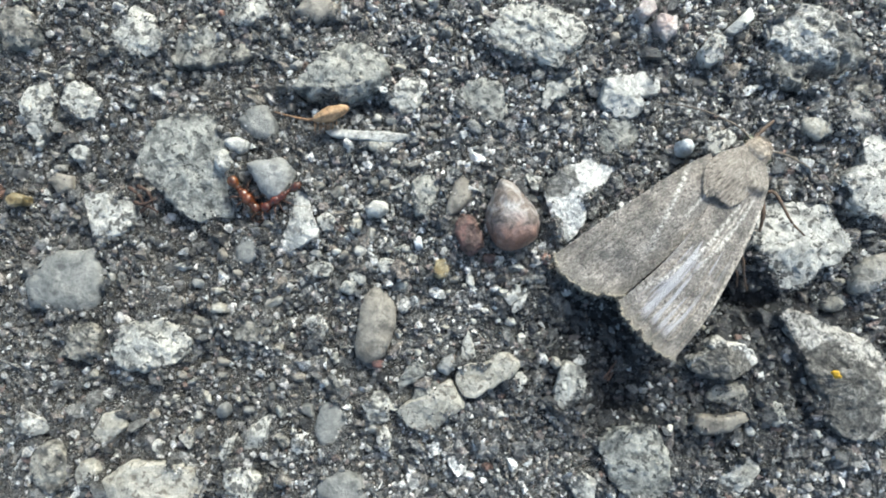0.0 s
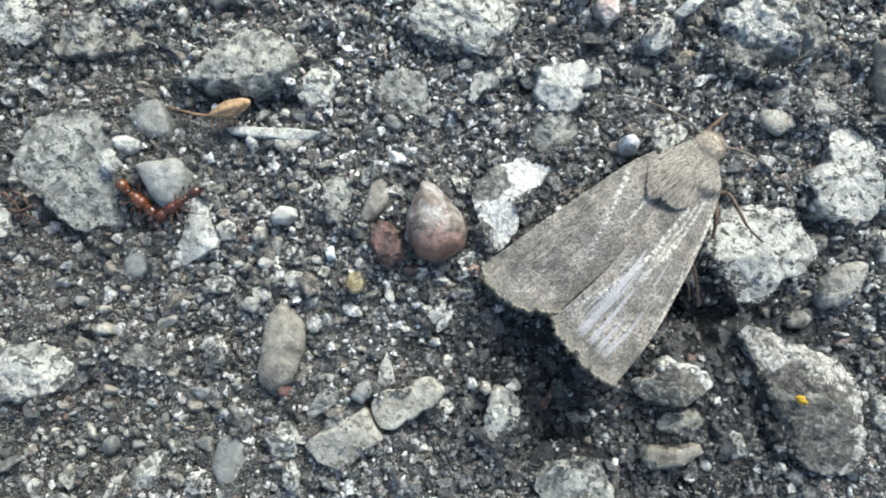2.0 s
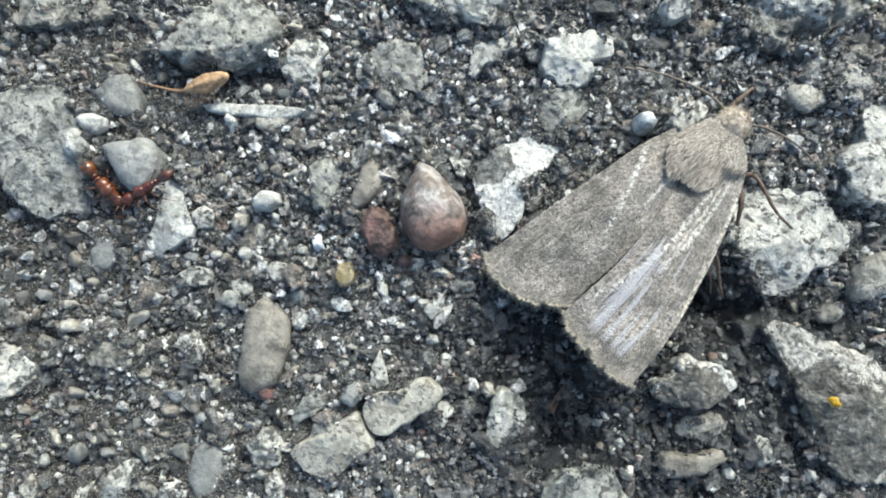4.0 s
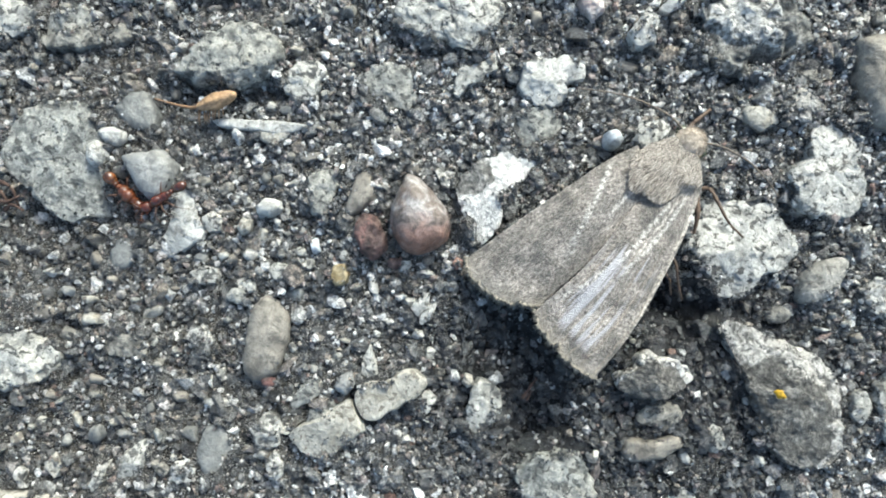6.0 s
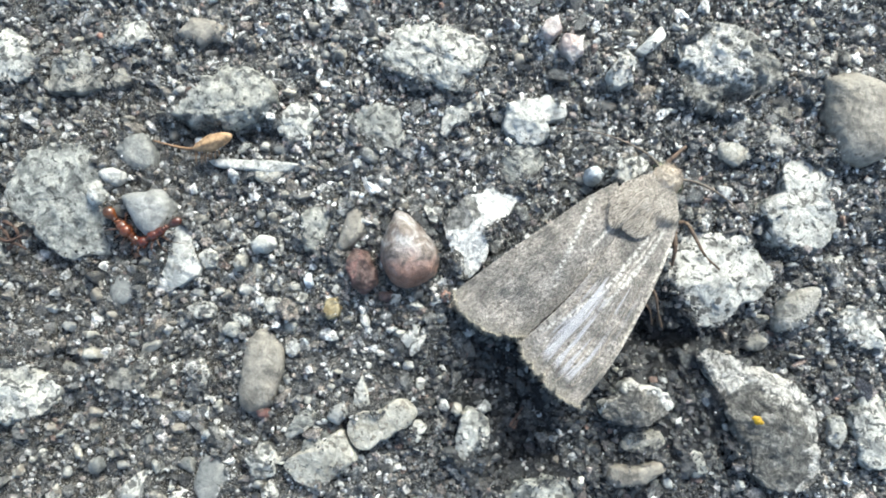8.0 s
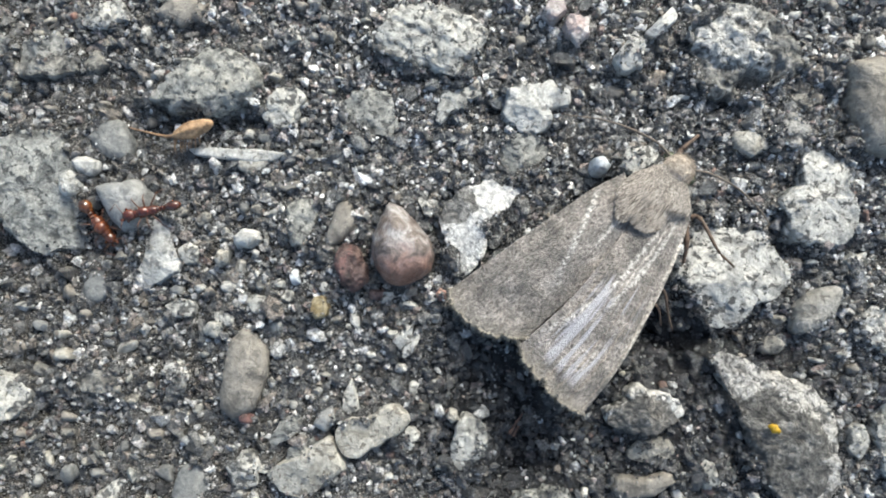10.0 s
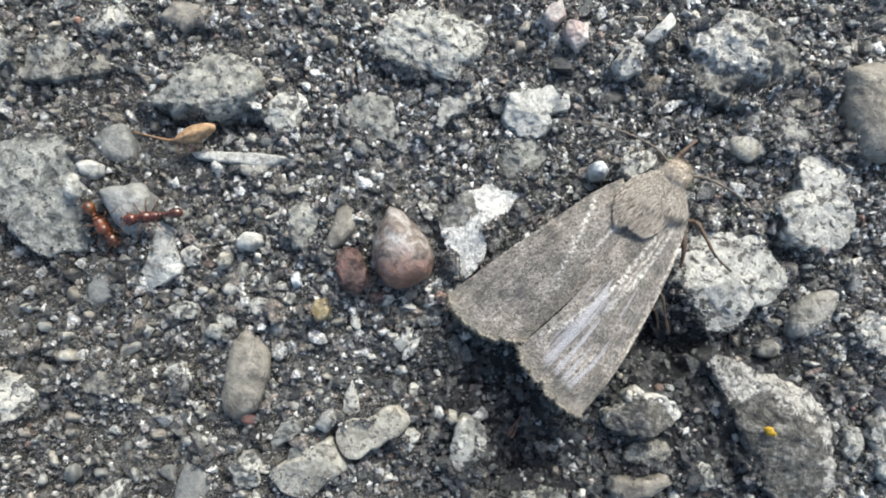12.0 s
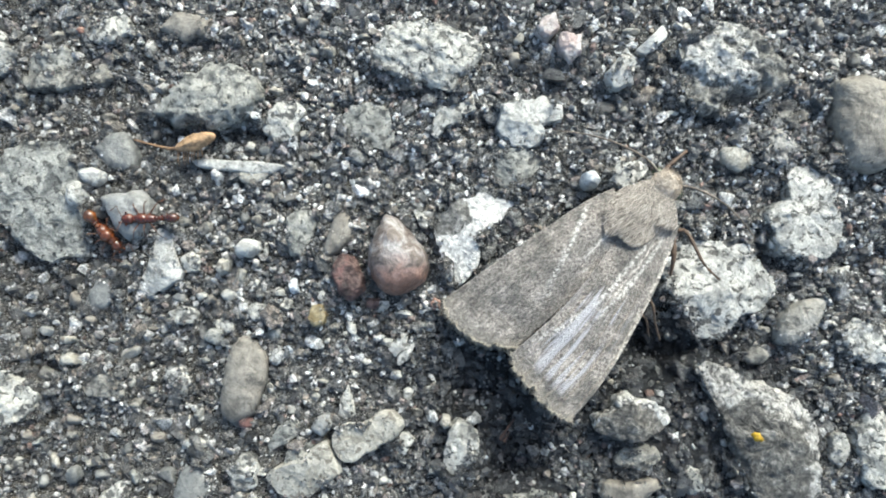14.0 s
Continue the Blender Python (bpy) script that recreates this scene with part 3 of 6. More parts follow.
stone(-4.69, 10.08, 158, (2.33, 1.92, 1.75, 1.74, 1.89, 1.77, 1.68, 1.73, 1.95, 1.97, 2.07, 2.09, 1.84, 1.77, 1.85, 1.92, 1.72, 1.68, 1.78, 1.94, 1.89, 2.00), 0.40, .5, "speck",
      "worn pale grey stone level with the asphalt")
stone(1.52, 10.91, 0, (0.80, 1.86, 1.98, 2.21, 1.92, 1.51, 1.09, 0.88, 0.77, 0.73, 0.73, 0.76, 0.82, 0.93, 1.13, 1.21, 1.26, 1.38, 1.56, 1.74, 2.06, 2.16, 1.06, 0.89, 0.80, 0.76, 0.75, 0.77, 0.80, 0.75, 0.74, 0.75), 0.60, .5, "pale",
      "long chipped white stone in the asphalt")
stone(-14.26, 7.08, 0, (3.61, 2.08, 1.45, 1.10, 0.86, 0.71, 0.61, 0.55, 0.50, 0.46, 0.43, 0.42, 0.41, 0.40, 0.40, 0.40, 0.41, 0.43, 0.45, 0.48, 0.52, 0.58, 0.67, 0.79, 0.98, 1.35, 2.31, 3.66, 3.21, 2.00, 1.35, 1.03, 0.84, 0.73, 0.65, 0.59, 0.55, 0.52, 0.50, 0.49, 0.48, 0.48, 0.49, 0.50, 0.52, 0.55, 0.59, 0.64, 0.72, 0.82, 0.98, 1.24, 1.59, 1.94, 2.52, 2.99), 0.55, .2, "chalk",
      "thin white sliver of stone lying flat")
stone(-13.21, 6.26, 0, (1.09, 1.38, 0.87, 0.54, 0.41, 0.34, 0.31, 0.29, 0.30, 0.33, 0.41, 0.55, 0.93, 1.41, 1.19, 1.08, 0.91, 0.74, 0.65, 0.61, 0.60, 0.63, 0.68, 0.65, 0.66, 0.70, 0.78, 0.94), 0.50, .45, "cream",
      "small pale chip under a white sliver")
stone(-23.44, 8.17, 173, (1.87, 1.52, 1.37, 1.34, 1.39, 1.32, 1.37, 1.55, 1.67, 1.80, 1.63, 1.50, 1.36, 1.29, 1.32, 1.48, 1.57, 1.50, 1.55, 1.51, 1.48, 1.59), 0.84, .6, "grey",
      "smooth grey pebble with blunt corners")
stone(-26.24, 4.93, 0, (0.72, 0.72, 0.76, 0.88, 0.97, 0.97, 1.04, 0.92, 0.88, 0.83, 0.73, 0.69, 0.71, 0.78, 0.86, 0.88, 0.98, 1.09, 0.99, 0.97, 0.87, 0.77, 0.74, 0.76), 1.5, .7, "chalk",
      "small round white pebble lying loose")
stone(-25.18, 6.30, 0, (0.99, 1.03, 0.82, 0.72, 0.68, 0.69, 0.68, 0.70, 0.77, 0.93, 1.03, 1.11, 0.95, 0.83, 0.79, 0.80, 0.75, 0.73, 0.76, 0.86, 0.89, 0.89, 0.95, 1.00), 1.25, .7, "chalk",
      "small round white pebble lying loose")
stone(-22.16, 3.66, 0, (1.74, 1.78, 1.71, 1.73, 1.75, 1.76, 1.61, 1.42, 1.36, 1.46, 1.67, 1.98, 2.39, 1.99, 1.62, 1.47, 1.41, 1.43, 1.53, 1.72, 1.90, 2.25, 2.30, 2.26, 1.97, 1.82, 1.77, 1.71), 1.95, .5, "blue",
      "pale blue-grey pebble between two ants")
stone(-29.16, 4.70, -50, (5.53, 4.65, 4.01, 3.54, 3.41, 3.58, 3.79, 4.41, 4.56, 4.47, 4.77, 4.47, 4.33, 4.55, 4.26, 4.04, 3.67, 3.49, 3.59, 4.02, 4.67, 4.85), 0.85, .45, "dim",
      "wide weathered grey stone with pale lichen flecks")
stone(-19.84, -0.08, 0, (1.23, 1.15, 1.13, 1.18, 1.30, 1.51, 1.91, 2.76, 2.79, 2.38, 1.82, 1.53, 1.39, 1.32, 1.31, 1.34, 1.35, 1.40, 1.52, 1.74, 2.11, 2.62, 2.95, 2.37, 2.05, 1.91, 1.86, 1.88, 1.91, 1.77, 1.63, 1.38), 0.65, .4, "chalk",
      "wedge of bluish white stone")
stone(-13.52, 0.95, 176, (1.01, 0.94, 0.95, 0.83, 0.72, 0.69, 0.72, 0.77, 0.73, 0.75, 0.84, 0.94, 0.91, 0.96, 0.84, 0.74, 0.70, 0.73, 0.75, 0.71, 0.73, 0.81), 1.28, .75, "chalk",
      "egg-shaped white pebble lying loose")
stone(-15.28, -0.41, -110, (0.72, 0.65, 0.59, 0.56, 0.54, 0.53, 0.53, 0.55, 0.57, 0.52, 0.49, 0.47, 0.46, 0.46, 0.47, 0.49, 0.52, 0.57, 0.64, 0.70, 0.65, 0.61, 0.59, 0.58, 0.59, 0.60, 0.63, 0.59, 0.54, 0.50, 0.47, 0.46, 0.46, 0.46, 0.48, 0.50, 0.55, 0.58, 0.56, 0.55, 0.56, 0.57, 0.60, 0.65), 1.04, .7, "cream",
      "small rounded cream pebble")
stone(-17.74, -0.14, 154, (0.87, 0.75, 0.71, 0.73, 0.76, 0.75, 0.81, 0.80, 0.74, 0.75, 0.82, 0.77, 0.72, 0.73, 0.80, 0.76, 0.73, 0.77, 0.86, 0.76, 0.73, 0.76), 0.55, .6, "pale",
      "small knobbly white stone")
stone(-12.50, -3.76, -28, (1.13, 1.02, 1.00, 1.03, 0.78, 0.67, 0.63, 0.64, 0.72, 0.90, 0.90, 0.97, 1.06, 0.98, 0.94, 0.80, 0.74, 0.75, 0.69, 0.68, 0.72, 0.85), 0.41, .5, "pale",
      "flat white chip among the grit")
stone(-18.19, -3.99, 172, (1.20, 0.94, 0.82, 0.79, 0.78, 0.69, 0.66, 0.69, 0.79, 1.00, 0.92, 0.93, 1.02, 0.96, 0.76, 0.67, 0.65, 0.68, 0.78, 0.80, 0.83, 0.94), 0.41, .5, "pale",
      "crumbling white chip in the asphalt")
stone(-15.11, -4.76, 21, (0.80, 0.64, 0.57, 0.55, 0.58, 0.67, 0.71, 0.66, 0.67, 0.74, 0.68, 0.62, 0.62, 0.67, 0.66, 0.60, 0.59, 0.63, 0.75, 0.68, 0.66, 0.70), 0.37, .6, "pale",
      "small white chip in the asphalt")
stone(-9.52, 2.06, 0, (1.19, 1.27, 1.31, 1.43, 1.66, 1.77, 1.78, 1.89, 1.77, 1.69, 1.70, 1.43, 1.27, 1.19, 1.18, 1.20, 1.22, 1.30, 1.48, 1.81, 1.81, 1.84, 1.65, 1.57, 1.51, 1.31, 1.20, 1.17), 0.95, .6, "speck",
      "rounded pale grey pebble beside a darker one")
stone(-6.74, 1.93, 0, (1.11, 1.18, 1.31, 1.34, 1.44, 1.64, 1.86, 1.82, 1.48, 1.12, 0.94, 0.84, 0.80, 0.79, 0.83, 0.91, 1.08, 1.40, 1.83, 1.91, 1.49, 1.24, 1.08, 0.99, 0.95, 0.96, 1.02, 1.11), 1.0, .6, "tangrey",
      "blunt grey-brown pebble with a tapered end")
stone(-5.96, -1.16, 0, (1.22, 1.13, 1.08, 1.09, 1.15, 1.30, 1.41, 1.53, 1.70, 1.57, 1.52, 1.39, 1.25, 1.18, 1.16, 1.09, 1.09, 1.15, 1.27, 1.52, 1.56, 1.68, 1.78, 1.62, 1.55, 1.56, 1.35, 1.25), 1.9, .62, "maroon",
      "rough maroon pebble beside a pink one")
stone(-2.56, 0.24, 0, (2.31, 2.24, 2.14, 2.08, 2.12, 2.26, 2.52, 2.94, 3.20, 2.61, 2.27, 2.11, 2.02, 1.94, 1.96, 1.99, 2.03, 2.19, 2.34, 2.60, 2.74, 2.80, 2.69, 2.65, 2.66, 2.71, 2.56, 2.52), 2.89, .75, "pink",
      "smooth pink quartz pebble, glossy and egg-shaped")
stone(2.67, 2.04, 0, (1.25, 1.63, 2.71, 4.31, 4.28, 4.23, 4.07, 3.42, 2.89, 2.65, 2.53, 2.50, 2.44, 2.36, 2.35, 2.39, 2.31, 2.31, 2.25, 2.22, 2.26, 2.33, 2.46, 2.68, 2.95, 3.34, 3.87, 3.36, 2.86, 2.44, 1.92, 1.44, 1.16, 1.02, 1.05, 1.13), 0.95, .2, "boot",
      "grey stone with a bright white broken edge beside the moth")
stone(11.76, 5.96, -1, (0.77, 0.66, 0.62, 0.64, 0.71, 0.70, 0.66, 0.67, 0.74, 0.67, 0.62, 0.63, 0.70, 0.71, 0.72, 0.69, 0.63, 0.63, 0.68, 0.70, 0.66, 0.68), 1.60, .75, "bluew",
      "small bluish white pebble near the moth")
stone(14.59, 6.45, 18, (1.63, 1.36, 1.25, 1.07, 0.93, 0.88, 0.90, 1.02, 1.08, 1.12, 1.26, 1.47, 1.32, 1.29, 1.27, 0.99, 0.86, 0.83, 0.86, 0.98, 1.15, 1.29), 0.75, .5, "white",
      "speckled white stone beside the moth's head")
stone(21.25, -1.74, 0, (4.06, 4.05, 3.61, 3.42, 3.39, 3.36, 3.43, 3.27, 3.21, 3.29, 3.51, 3.84, 4.29, 4.46, 4.23, 4.14, 4.13, 4.05, 4.03, 3.76, 3.62, 3.47, 3.29, 3.69, 4.20, 4.19, 4.08, 3.63, 3.21, 2.80, 2.56, 2.70, 3.01, 3.38, 3.62, 4.03), 0.85, .35, "white",
      "broad mottled white rock under the moth's legs")
stone(26.98, 3.60, 0, (2.66, 2.59, 2.59, 2.68, 3.04, 3.52, 3.57, 3.75, 3.94, 3.45, 3.15, 2.70, 2.08, 1.48, 1.40, 1.54, 1.77, 2.16, 2.61, 2.79, 2.65, 2.42, 2.98, 3.44, 3.61, 3.46, 3.42, 3.49, 3.57, 3.74, 3.81, 3.65, 3.60, 3.30, 3.13, 2.83), 1.40, .35, "white",
      "large pitted white stone")
stone(26.73, -4.26, 0, (1.38, 1.62, 1.97, 2.45, 2.10, 1.66, 1.43, 1.24, 1.15, 1.12, 1.15, 1.17, 1.20, 1.30, 1.44, 1.59, 1.90, 2.15, 2.23, 1.90, 1.58, 1.42, 1.28, 1.16, 1.11, 1.12, 1.18, 1.26), 1.10, .6, "warm",
      "smooth oval grey pebble")
stone(31.94, 10.11, 126, (3.88, 3.05, 2.69, 2.60, 2.56, 2.69, 3.09, 3.65, 3.64, 3.70, 3.52, 3.40, 2.92, 2.76, 2.83, 2.73, 2.84, 3.23, 3.48, 3.41, 3.61, 3.59), 2.20, .65, "tangrey",
      "large rounded brown-grey stone")
stone(25.79, 8.60, 0, (1.35, 1.16, 1.11, 1.17, 1.12, 1.17, 1.30, 1.26, 1.35, 1.44, 1.48, 1.70, 1.33, 1.12, 1.06, 1.00, 1.01, 1.12, 1.43, 1.63), 0.80, .6, "warm",
      "rounded tan-grey pebble in the asphalt")
stone(22.68, 7.64, 0, (1.19, 1.17, 0.93, 0.84, 0.83, 0.87, 0.90, 1.03, 1.37, 1.37, 1.24, 1.25, 1.07, 0.97, 0.97, 1.08, 1.01, 1.01, 1.12, 1.34), 0.55, .5, "cream",
      "worn tan stone level with the asphalt")
stone(14.20, 14.13, 77, (1.86, 1.22, 0.97, 0.86, 0.83, 0.88, 1.01, 1.32, 1.34, 1.38, 1.55, 1.38, 1.22, 1.18, 1.24, 1.03, 0.93, 0.92, 0.99, 1.16, 1.42, 1.54), 1.14, .4, "chalk",
      "bright pointed white stone")
stone(16.57, 16.37, -152, (1.51, 1.26, 1.16, 0.80, 0.59, 0.50, 0.47, 0.47, 0.52, 0.64, 0.92, 1.13, 1.24, 1.43, 0.76, 0.54, 0.45, 0.42, 0.42, 0.46, 0.55, 0.77), 0.96, .4, "chalk",
      "slanted white shard in the asphalt")
stone(10.36, 16.09, -92, (1.33, 1.11, 1.02, 1.02, 0.95, 0.90, 0.92, 1.03, 1.17, 1.00, 0.94, 0.95, 1.06, 1.11, 1.08, 1.14, 1.00, 0.90, 0.88, 0.89, 0.92, 1.04), 1.33, .6, "rosew",
      "small pinkish white stone")
stone(8.75, 17.54, 61, (1.19, 0.92, 0.80, 0.76, 0.78, 0.74, 0.75, 0.84, 1.04, 1.00, 0.92, 0.91, 0.98, 0.93, 0.78, 0.72, 0.72, 0.79, 0.96, 0.90, 0.90, 0.99), 1.19, .6, "rosew",
      "small pinkish white stone")
stone(22.32, 14.03, 0, (4.06, 3.98, 3.66, 3.51, 3.50, 3.58, 3.71, 4.01, 3.97, 3.89, 3.95, 3.79, 3.78, 3.93, 3.88, 3.74, 3.76, 3.92, 4.01, 4.14, 4.01, 3.66, 3.40, 3.20, 3.14, 3.10, 3.00, 3.01, 3.15, 3.39, 3.80, 4.22), 1.55, .5, "cavity",
      "wide crumbling grey rock with a ragged white crust")
stone(24.09, -12.86, 0, (3.71, 3.55, 3.47, 3.46, 3.44, 3.47, 3.57, 3.59, 3.63, 3.75, 3.86, 3.99, 4.22, 4.69, 5.49, 6.59, 7.56, 5.71, 4.50, 3.83, 3.39, 3.15, 3.02, 2.96, 2.91, 2.84, 2.82, 2.87, 3.02, 3.31, 3.76, 4.15, 4.34, 4.65, 4.84, 5.06, 5.42, 5.58, 5.22, 4.68, 4.30, 4.01, 3.84, 3.75), 1.75, .38, "ridge",
      "long mottled grey rock with a pale weathered ridge")
stone(14.44, -11.35, 0, (2.66, 2.54, 2.14, 1.92, 1.80, 1.70, 1.70, 1.79, 1.99, 2.02, 1.93, 1.94, 2.05, 2.30, 2.75, 2.66, 2.29, 1.97, 1.80, 1.59, 1.50, 1.48, 1.55, 1.65, 1.68, 1.79, 2.02, 2.39), 2.10, .35, "edge",
      "crumbly grey-brown rock with a sharp white edge")
stone(14.93, -14.02, -172, (1.80, 1.46, 1.25, 1.03, 0.93, 0.93, 1.00, 1.03, 1.10, 1.29, 1.66, 1.57, 1.51, 1.22, 1.09, 1.00, 0.92, 0.91, 0.99, 1.19, 1.31, 1.46), 0.95, .5, "crumb",
      "crumbly grey-brown stone in the asphalt")
stone(14.16, -16.35, 7, (2.42, 2.33, 1.85, 1.22, 0.94, 0.79, 0.70, 0.65, 0.63, 0.64, 0.69, 0.82, 1.04, 1.51, 1.90, 1.96, 2.12, 1.97, 1.83, 1.51, 1.18, 1.00, 0.90, 0.85, 0.83, 0.84, 0.89, 0.99, 1.15, 1.25, 1.44, 1.77), 1.09, .5, "tangrey",
      "flat smooth grey stone")
stone(18.70, -15.60, 112, (1.20, 0.97, 0.87, 0.85, 0.81, 0.73, 0.72, 0.76, 0.89, 1.09, 0.96, 0.92, 0.96, 1.09, 0.87, 0.75, 0.71, 0.73, 0.82, 0.88, 0.89, 0.98), 1.06, .5, "speck",
      "small pale grey stone")
stone(29.18, -13.33, -95, (1.37, 0.96, 0.79, 0.72, 0.72, 0.76, 0.71, 0.72, 0.80, 0.99, 1.23, 1.08, 1.03, 0.97, 0.75, 0.65, 0.62, 0.64, 0.73, 0.92, 0.99, 1.10), 0.83, .4, "pale",
      "small upright white stone")
stone(31.29, -5.77, -41, (2.30, 1.83, 1.62, 1.58, 1.66, 1.71, 1.50, 1.43, 1.49, 1.70, 1.76, 1.82, 2.05, 1.89, 1.64, 1.57, 1.46, 1.42, 1.49, 1.56, 1.61, 1.82), 1.10, .4, "white",
      "angular white stone by a grey pebble")
stone(32.07, -13.40, 89, (3.38, 2.69, 2.39, 2.32, 1.95, 1.68, 1.59, 1.64, 1.84, 2.31, 2.80, 2.74, 2.90, 2.49, 1.99, 1.77, 1.72, 1.82, 1.97, 1.95, 2.09, 2.48), 1.01, .5, "pale",
      "rough white stone in the asphalt")
stone(-4.39, -12.63, 0, (2.05, 2.41, 2.73, 2.81, 2.70, 2.56, 2.43, 2.23, 2.00, 1.71, 1.36, 1.16, 1.12, 1.12, 1.14, 1.21, 1.35, 1.57, 1.85, 2.11, 2.33, 2.52, 2.65, 2.69, 2.70, 2.69, 2.66, 2.61, 2.47, 2.21, 1.84, 1.41, 1.17, 1.12, 1.12, 1.12, 1.12, 1.12, 1.12, 1.12, 1.12, 1.21, 1.44, 1.74), 1.32, .25, "cream",
      "cream slab of stone with a cracked end")
stone(-8.57, -15.16, 0, (2.29, 2.35, 2.25, 2.20, 2.19, 2.23, 2.33, 2.49, 2.37, 2.02, 1.79, 1.62, 1.49, 1.41, 1.36, 1.35, 1.36, 1.40, 1.51, 1.68, 1.95, 2.37, 2.95, 3.29, 3.08, 2.91, 2.82, 2.66, 2.47, 2.35, 2.22, 2.01, 1.87, 1.78, 1.67, 1.51, 1.41, 1.34, 1.30, 1.30, 1.40, 1.54, 1.76, 1.99), 1.05, .25, "cream",
      "pale weathered slab of stone")
stone(-6.00, -10.54, 89, (1.49, 1.10, 0.90, 0.78, 0.68, 0.60, 0.56, 0.54, 0.54, 0.57, 0.63, 0.72, 0.86, 0.86, 0.89, 0.96, 0.99, 0.95, 0.95, 0.98, 0.97, 0.75, 0.63, 0.57, 0.53, 0.52, 0.52, 0.54, 0.58, 0.65, 0.77, 0.99), 0.64, .45, "pale",
      "small pointed white stone")
stone(-7.73, -11.82, 65, (1.03, 0.80, 0.70, 0.66, 0.66, 0.62, 0.63, 0.70, 0.87, 0.83, 0.76, 0.76, 0.82, 0.84, 0.69, 0.63, 0.62, 0.67, 0.75, 0.71, 0.73, 0.82), 1.33, .6, "blue",
      "small blue-grey pebble in the asphalt")
stone(-13.69, -8.74, 0, (1.72, 1.83, 2.00, 2.36, 2.64, 3.07, 3.29, 2.77, 2.09, 1.73, 1.50, 1.40, 1.41, 1.53, 1.78, 2.31, 2.90, 3.13, 2.92, 2.68, 2.13, 1.85, 1.68, 1.64), 0.95, .75, "tangrey",
      "long tan-grey pebble lying upright in the asphalt")
stone(2.19, -13.53, -104, (2.23, 1.74, 1.53, 1.37, 1.27, 1.28, 1.40, 1.46, 1.47, 1.61, 1.80, 1.95, 2.04, 1.68, 1.41, 1.21, 1.14, 1.17, 1.31, 1.48, 1.78, 1.94), 0.83, .5, "pale",
      "mottled white stone near the wing tip")
stone(1.15, -11.66, 113, (0.51, 0.46, 0.42, 0.40, 0.38, 0.38, 0.38, 0.39, 0.41, 0.44, 0.41, 0.39, 0.38, 0.38, 0.39, 0.40, 0.43, 0.47, 0.47, 0.43, 0.41, 0.40, 0.39, 0.40, 0.41, 0.43, 0.47, 0.48, 0.43, 0.40, 0.38, 0.37, 0.36, 0.37, 0.38, 0.40, 0.43, 0.43, 0.42, 0.41, 0.41, 0.42, 0.43, 0.46), 1.04, .7, "cream",
      "small cream pebble in the asphalt")
stone(-10.51, -12.57, -133, (1.59, 1.08, 0.87, 0.78, 0.70, 0.67, 0.70, 0.80, 1.03, 1.15, 1.22, 1.41, 1.25, 0.92, 0.78, 0.73, 0.67, 0.66, 0.70, 0.83, 1.12, 1.43), 0.57, .5, "speck",
      "chipped grey stone in the asphalt")
stone(-8.20, -4.02, 69, (0.87, 0.79, 0.78, 0.84, 0.70, 0.62, 0.61, 0.65, 0.71, 0.69, 0.74, 0.85, 0.76, 0.74, 0.79, 0.75, 0.66, 0.64, 0.67, 0.65, 0.66, 0.72), 1.35, .45, "olive",
      "blocky olive-yellow pebble in the asphalt")
stone(-24.23, -2.26, -129, (1.51, 1.37, 1.35, 1.27, 1.14, 1.12, 1.05, 0.99, 1.01, 1.12, 1.30, 1.28, 1.38, 1.37, 1.27, 1.28, 1.10, 0.98, 0.95, 1.00, 1.09, 1.21), 0.59, .6, "grey",
      "round dark grey pebble")
stone(-32.23, -10.30, 9, (3.42, 2.91, 2.72, 2.58, 2.36, 2.36, 2.33, 2.41, 2.73, 2.80, 2.91, 3.22, 3.18, 2.94, 2.62, 2.34, 2.14, 2.13, 2.24, 2.53, 3.17, 3.16), 1.38, .45, "pale",
      "blocky mottled white stone with a shaded side")
stone(-35.83, 0.46, 141, (2.70, 2.05, 1.77, 1.67, 1.72, 1.93, 2.18, 2.04, 2.08, 2.03, 1.93, 1.99, 2.24, 2.18, 1.97, 1.94, 1.79, 1.78, 1.93, 1.98, 2.00, 2.20), 1.15, .4, "white",
      "angular white stone in the asphalt")
stone(-39.34, -5.12, 49, (3.71, 3.00, 2.71, 2.66, 2.84, 2.73, 2.70, 2.90, 3.44, 3.44, 3.57, 2.95, 2.69, 2.68, 2.61, 2.71, 3.09, 3.17, 2.99, 3.06, 2.99, 3.18), 0.92, .6, "grey",
      "broad smooth dark grey stone")
stone(-41.94, -16.83, -10, (2.21, 1.52, 1.15, 0.96, 0.88, 0.88, 0.96, 1.15, 1.32, 1.27, 1.33, 1.52, 1.57, 1.59, 1.20, 0.98, 0.89, 0.88, 0.93, 0.97, 1.10, 1.41), 0.80, .5, "white",
      "white wedge of stone")
stone(-35.37, -16.99, 59, (1.72, 1.54, 1.41, 1.33, 1.29, 1.27, 1.27, 1.25, 1.14, 1.06, 1.02, 1.00, 1.00, 1.02, 1.06, 1.14, 1.24, 1.41, 1.66, 1.64, 1.63, 1.65, 1.66, 1.48, 1.36, 1.28, 1.24, 1.22, 1.14, 1.08, 1.04, 1.02, 1.02, 1.05, 1.10, 1.18, 1.30, 1.48, 1.43, 1.39, 1.39, 1.42, 1.48, 1.57), 0.88, .5, "cream",
      "mottled cream stone in the asphalt")
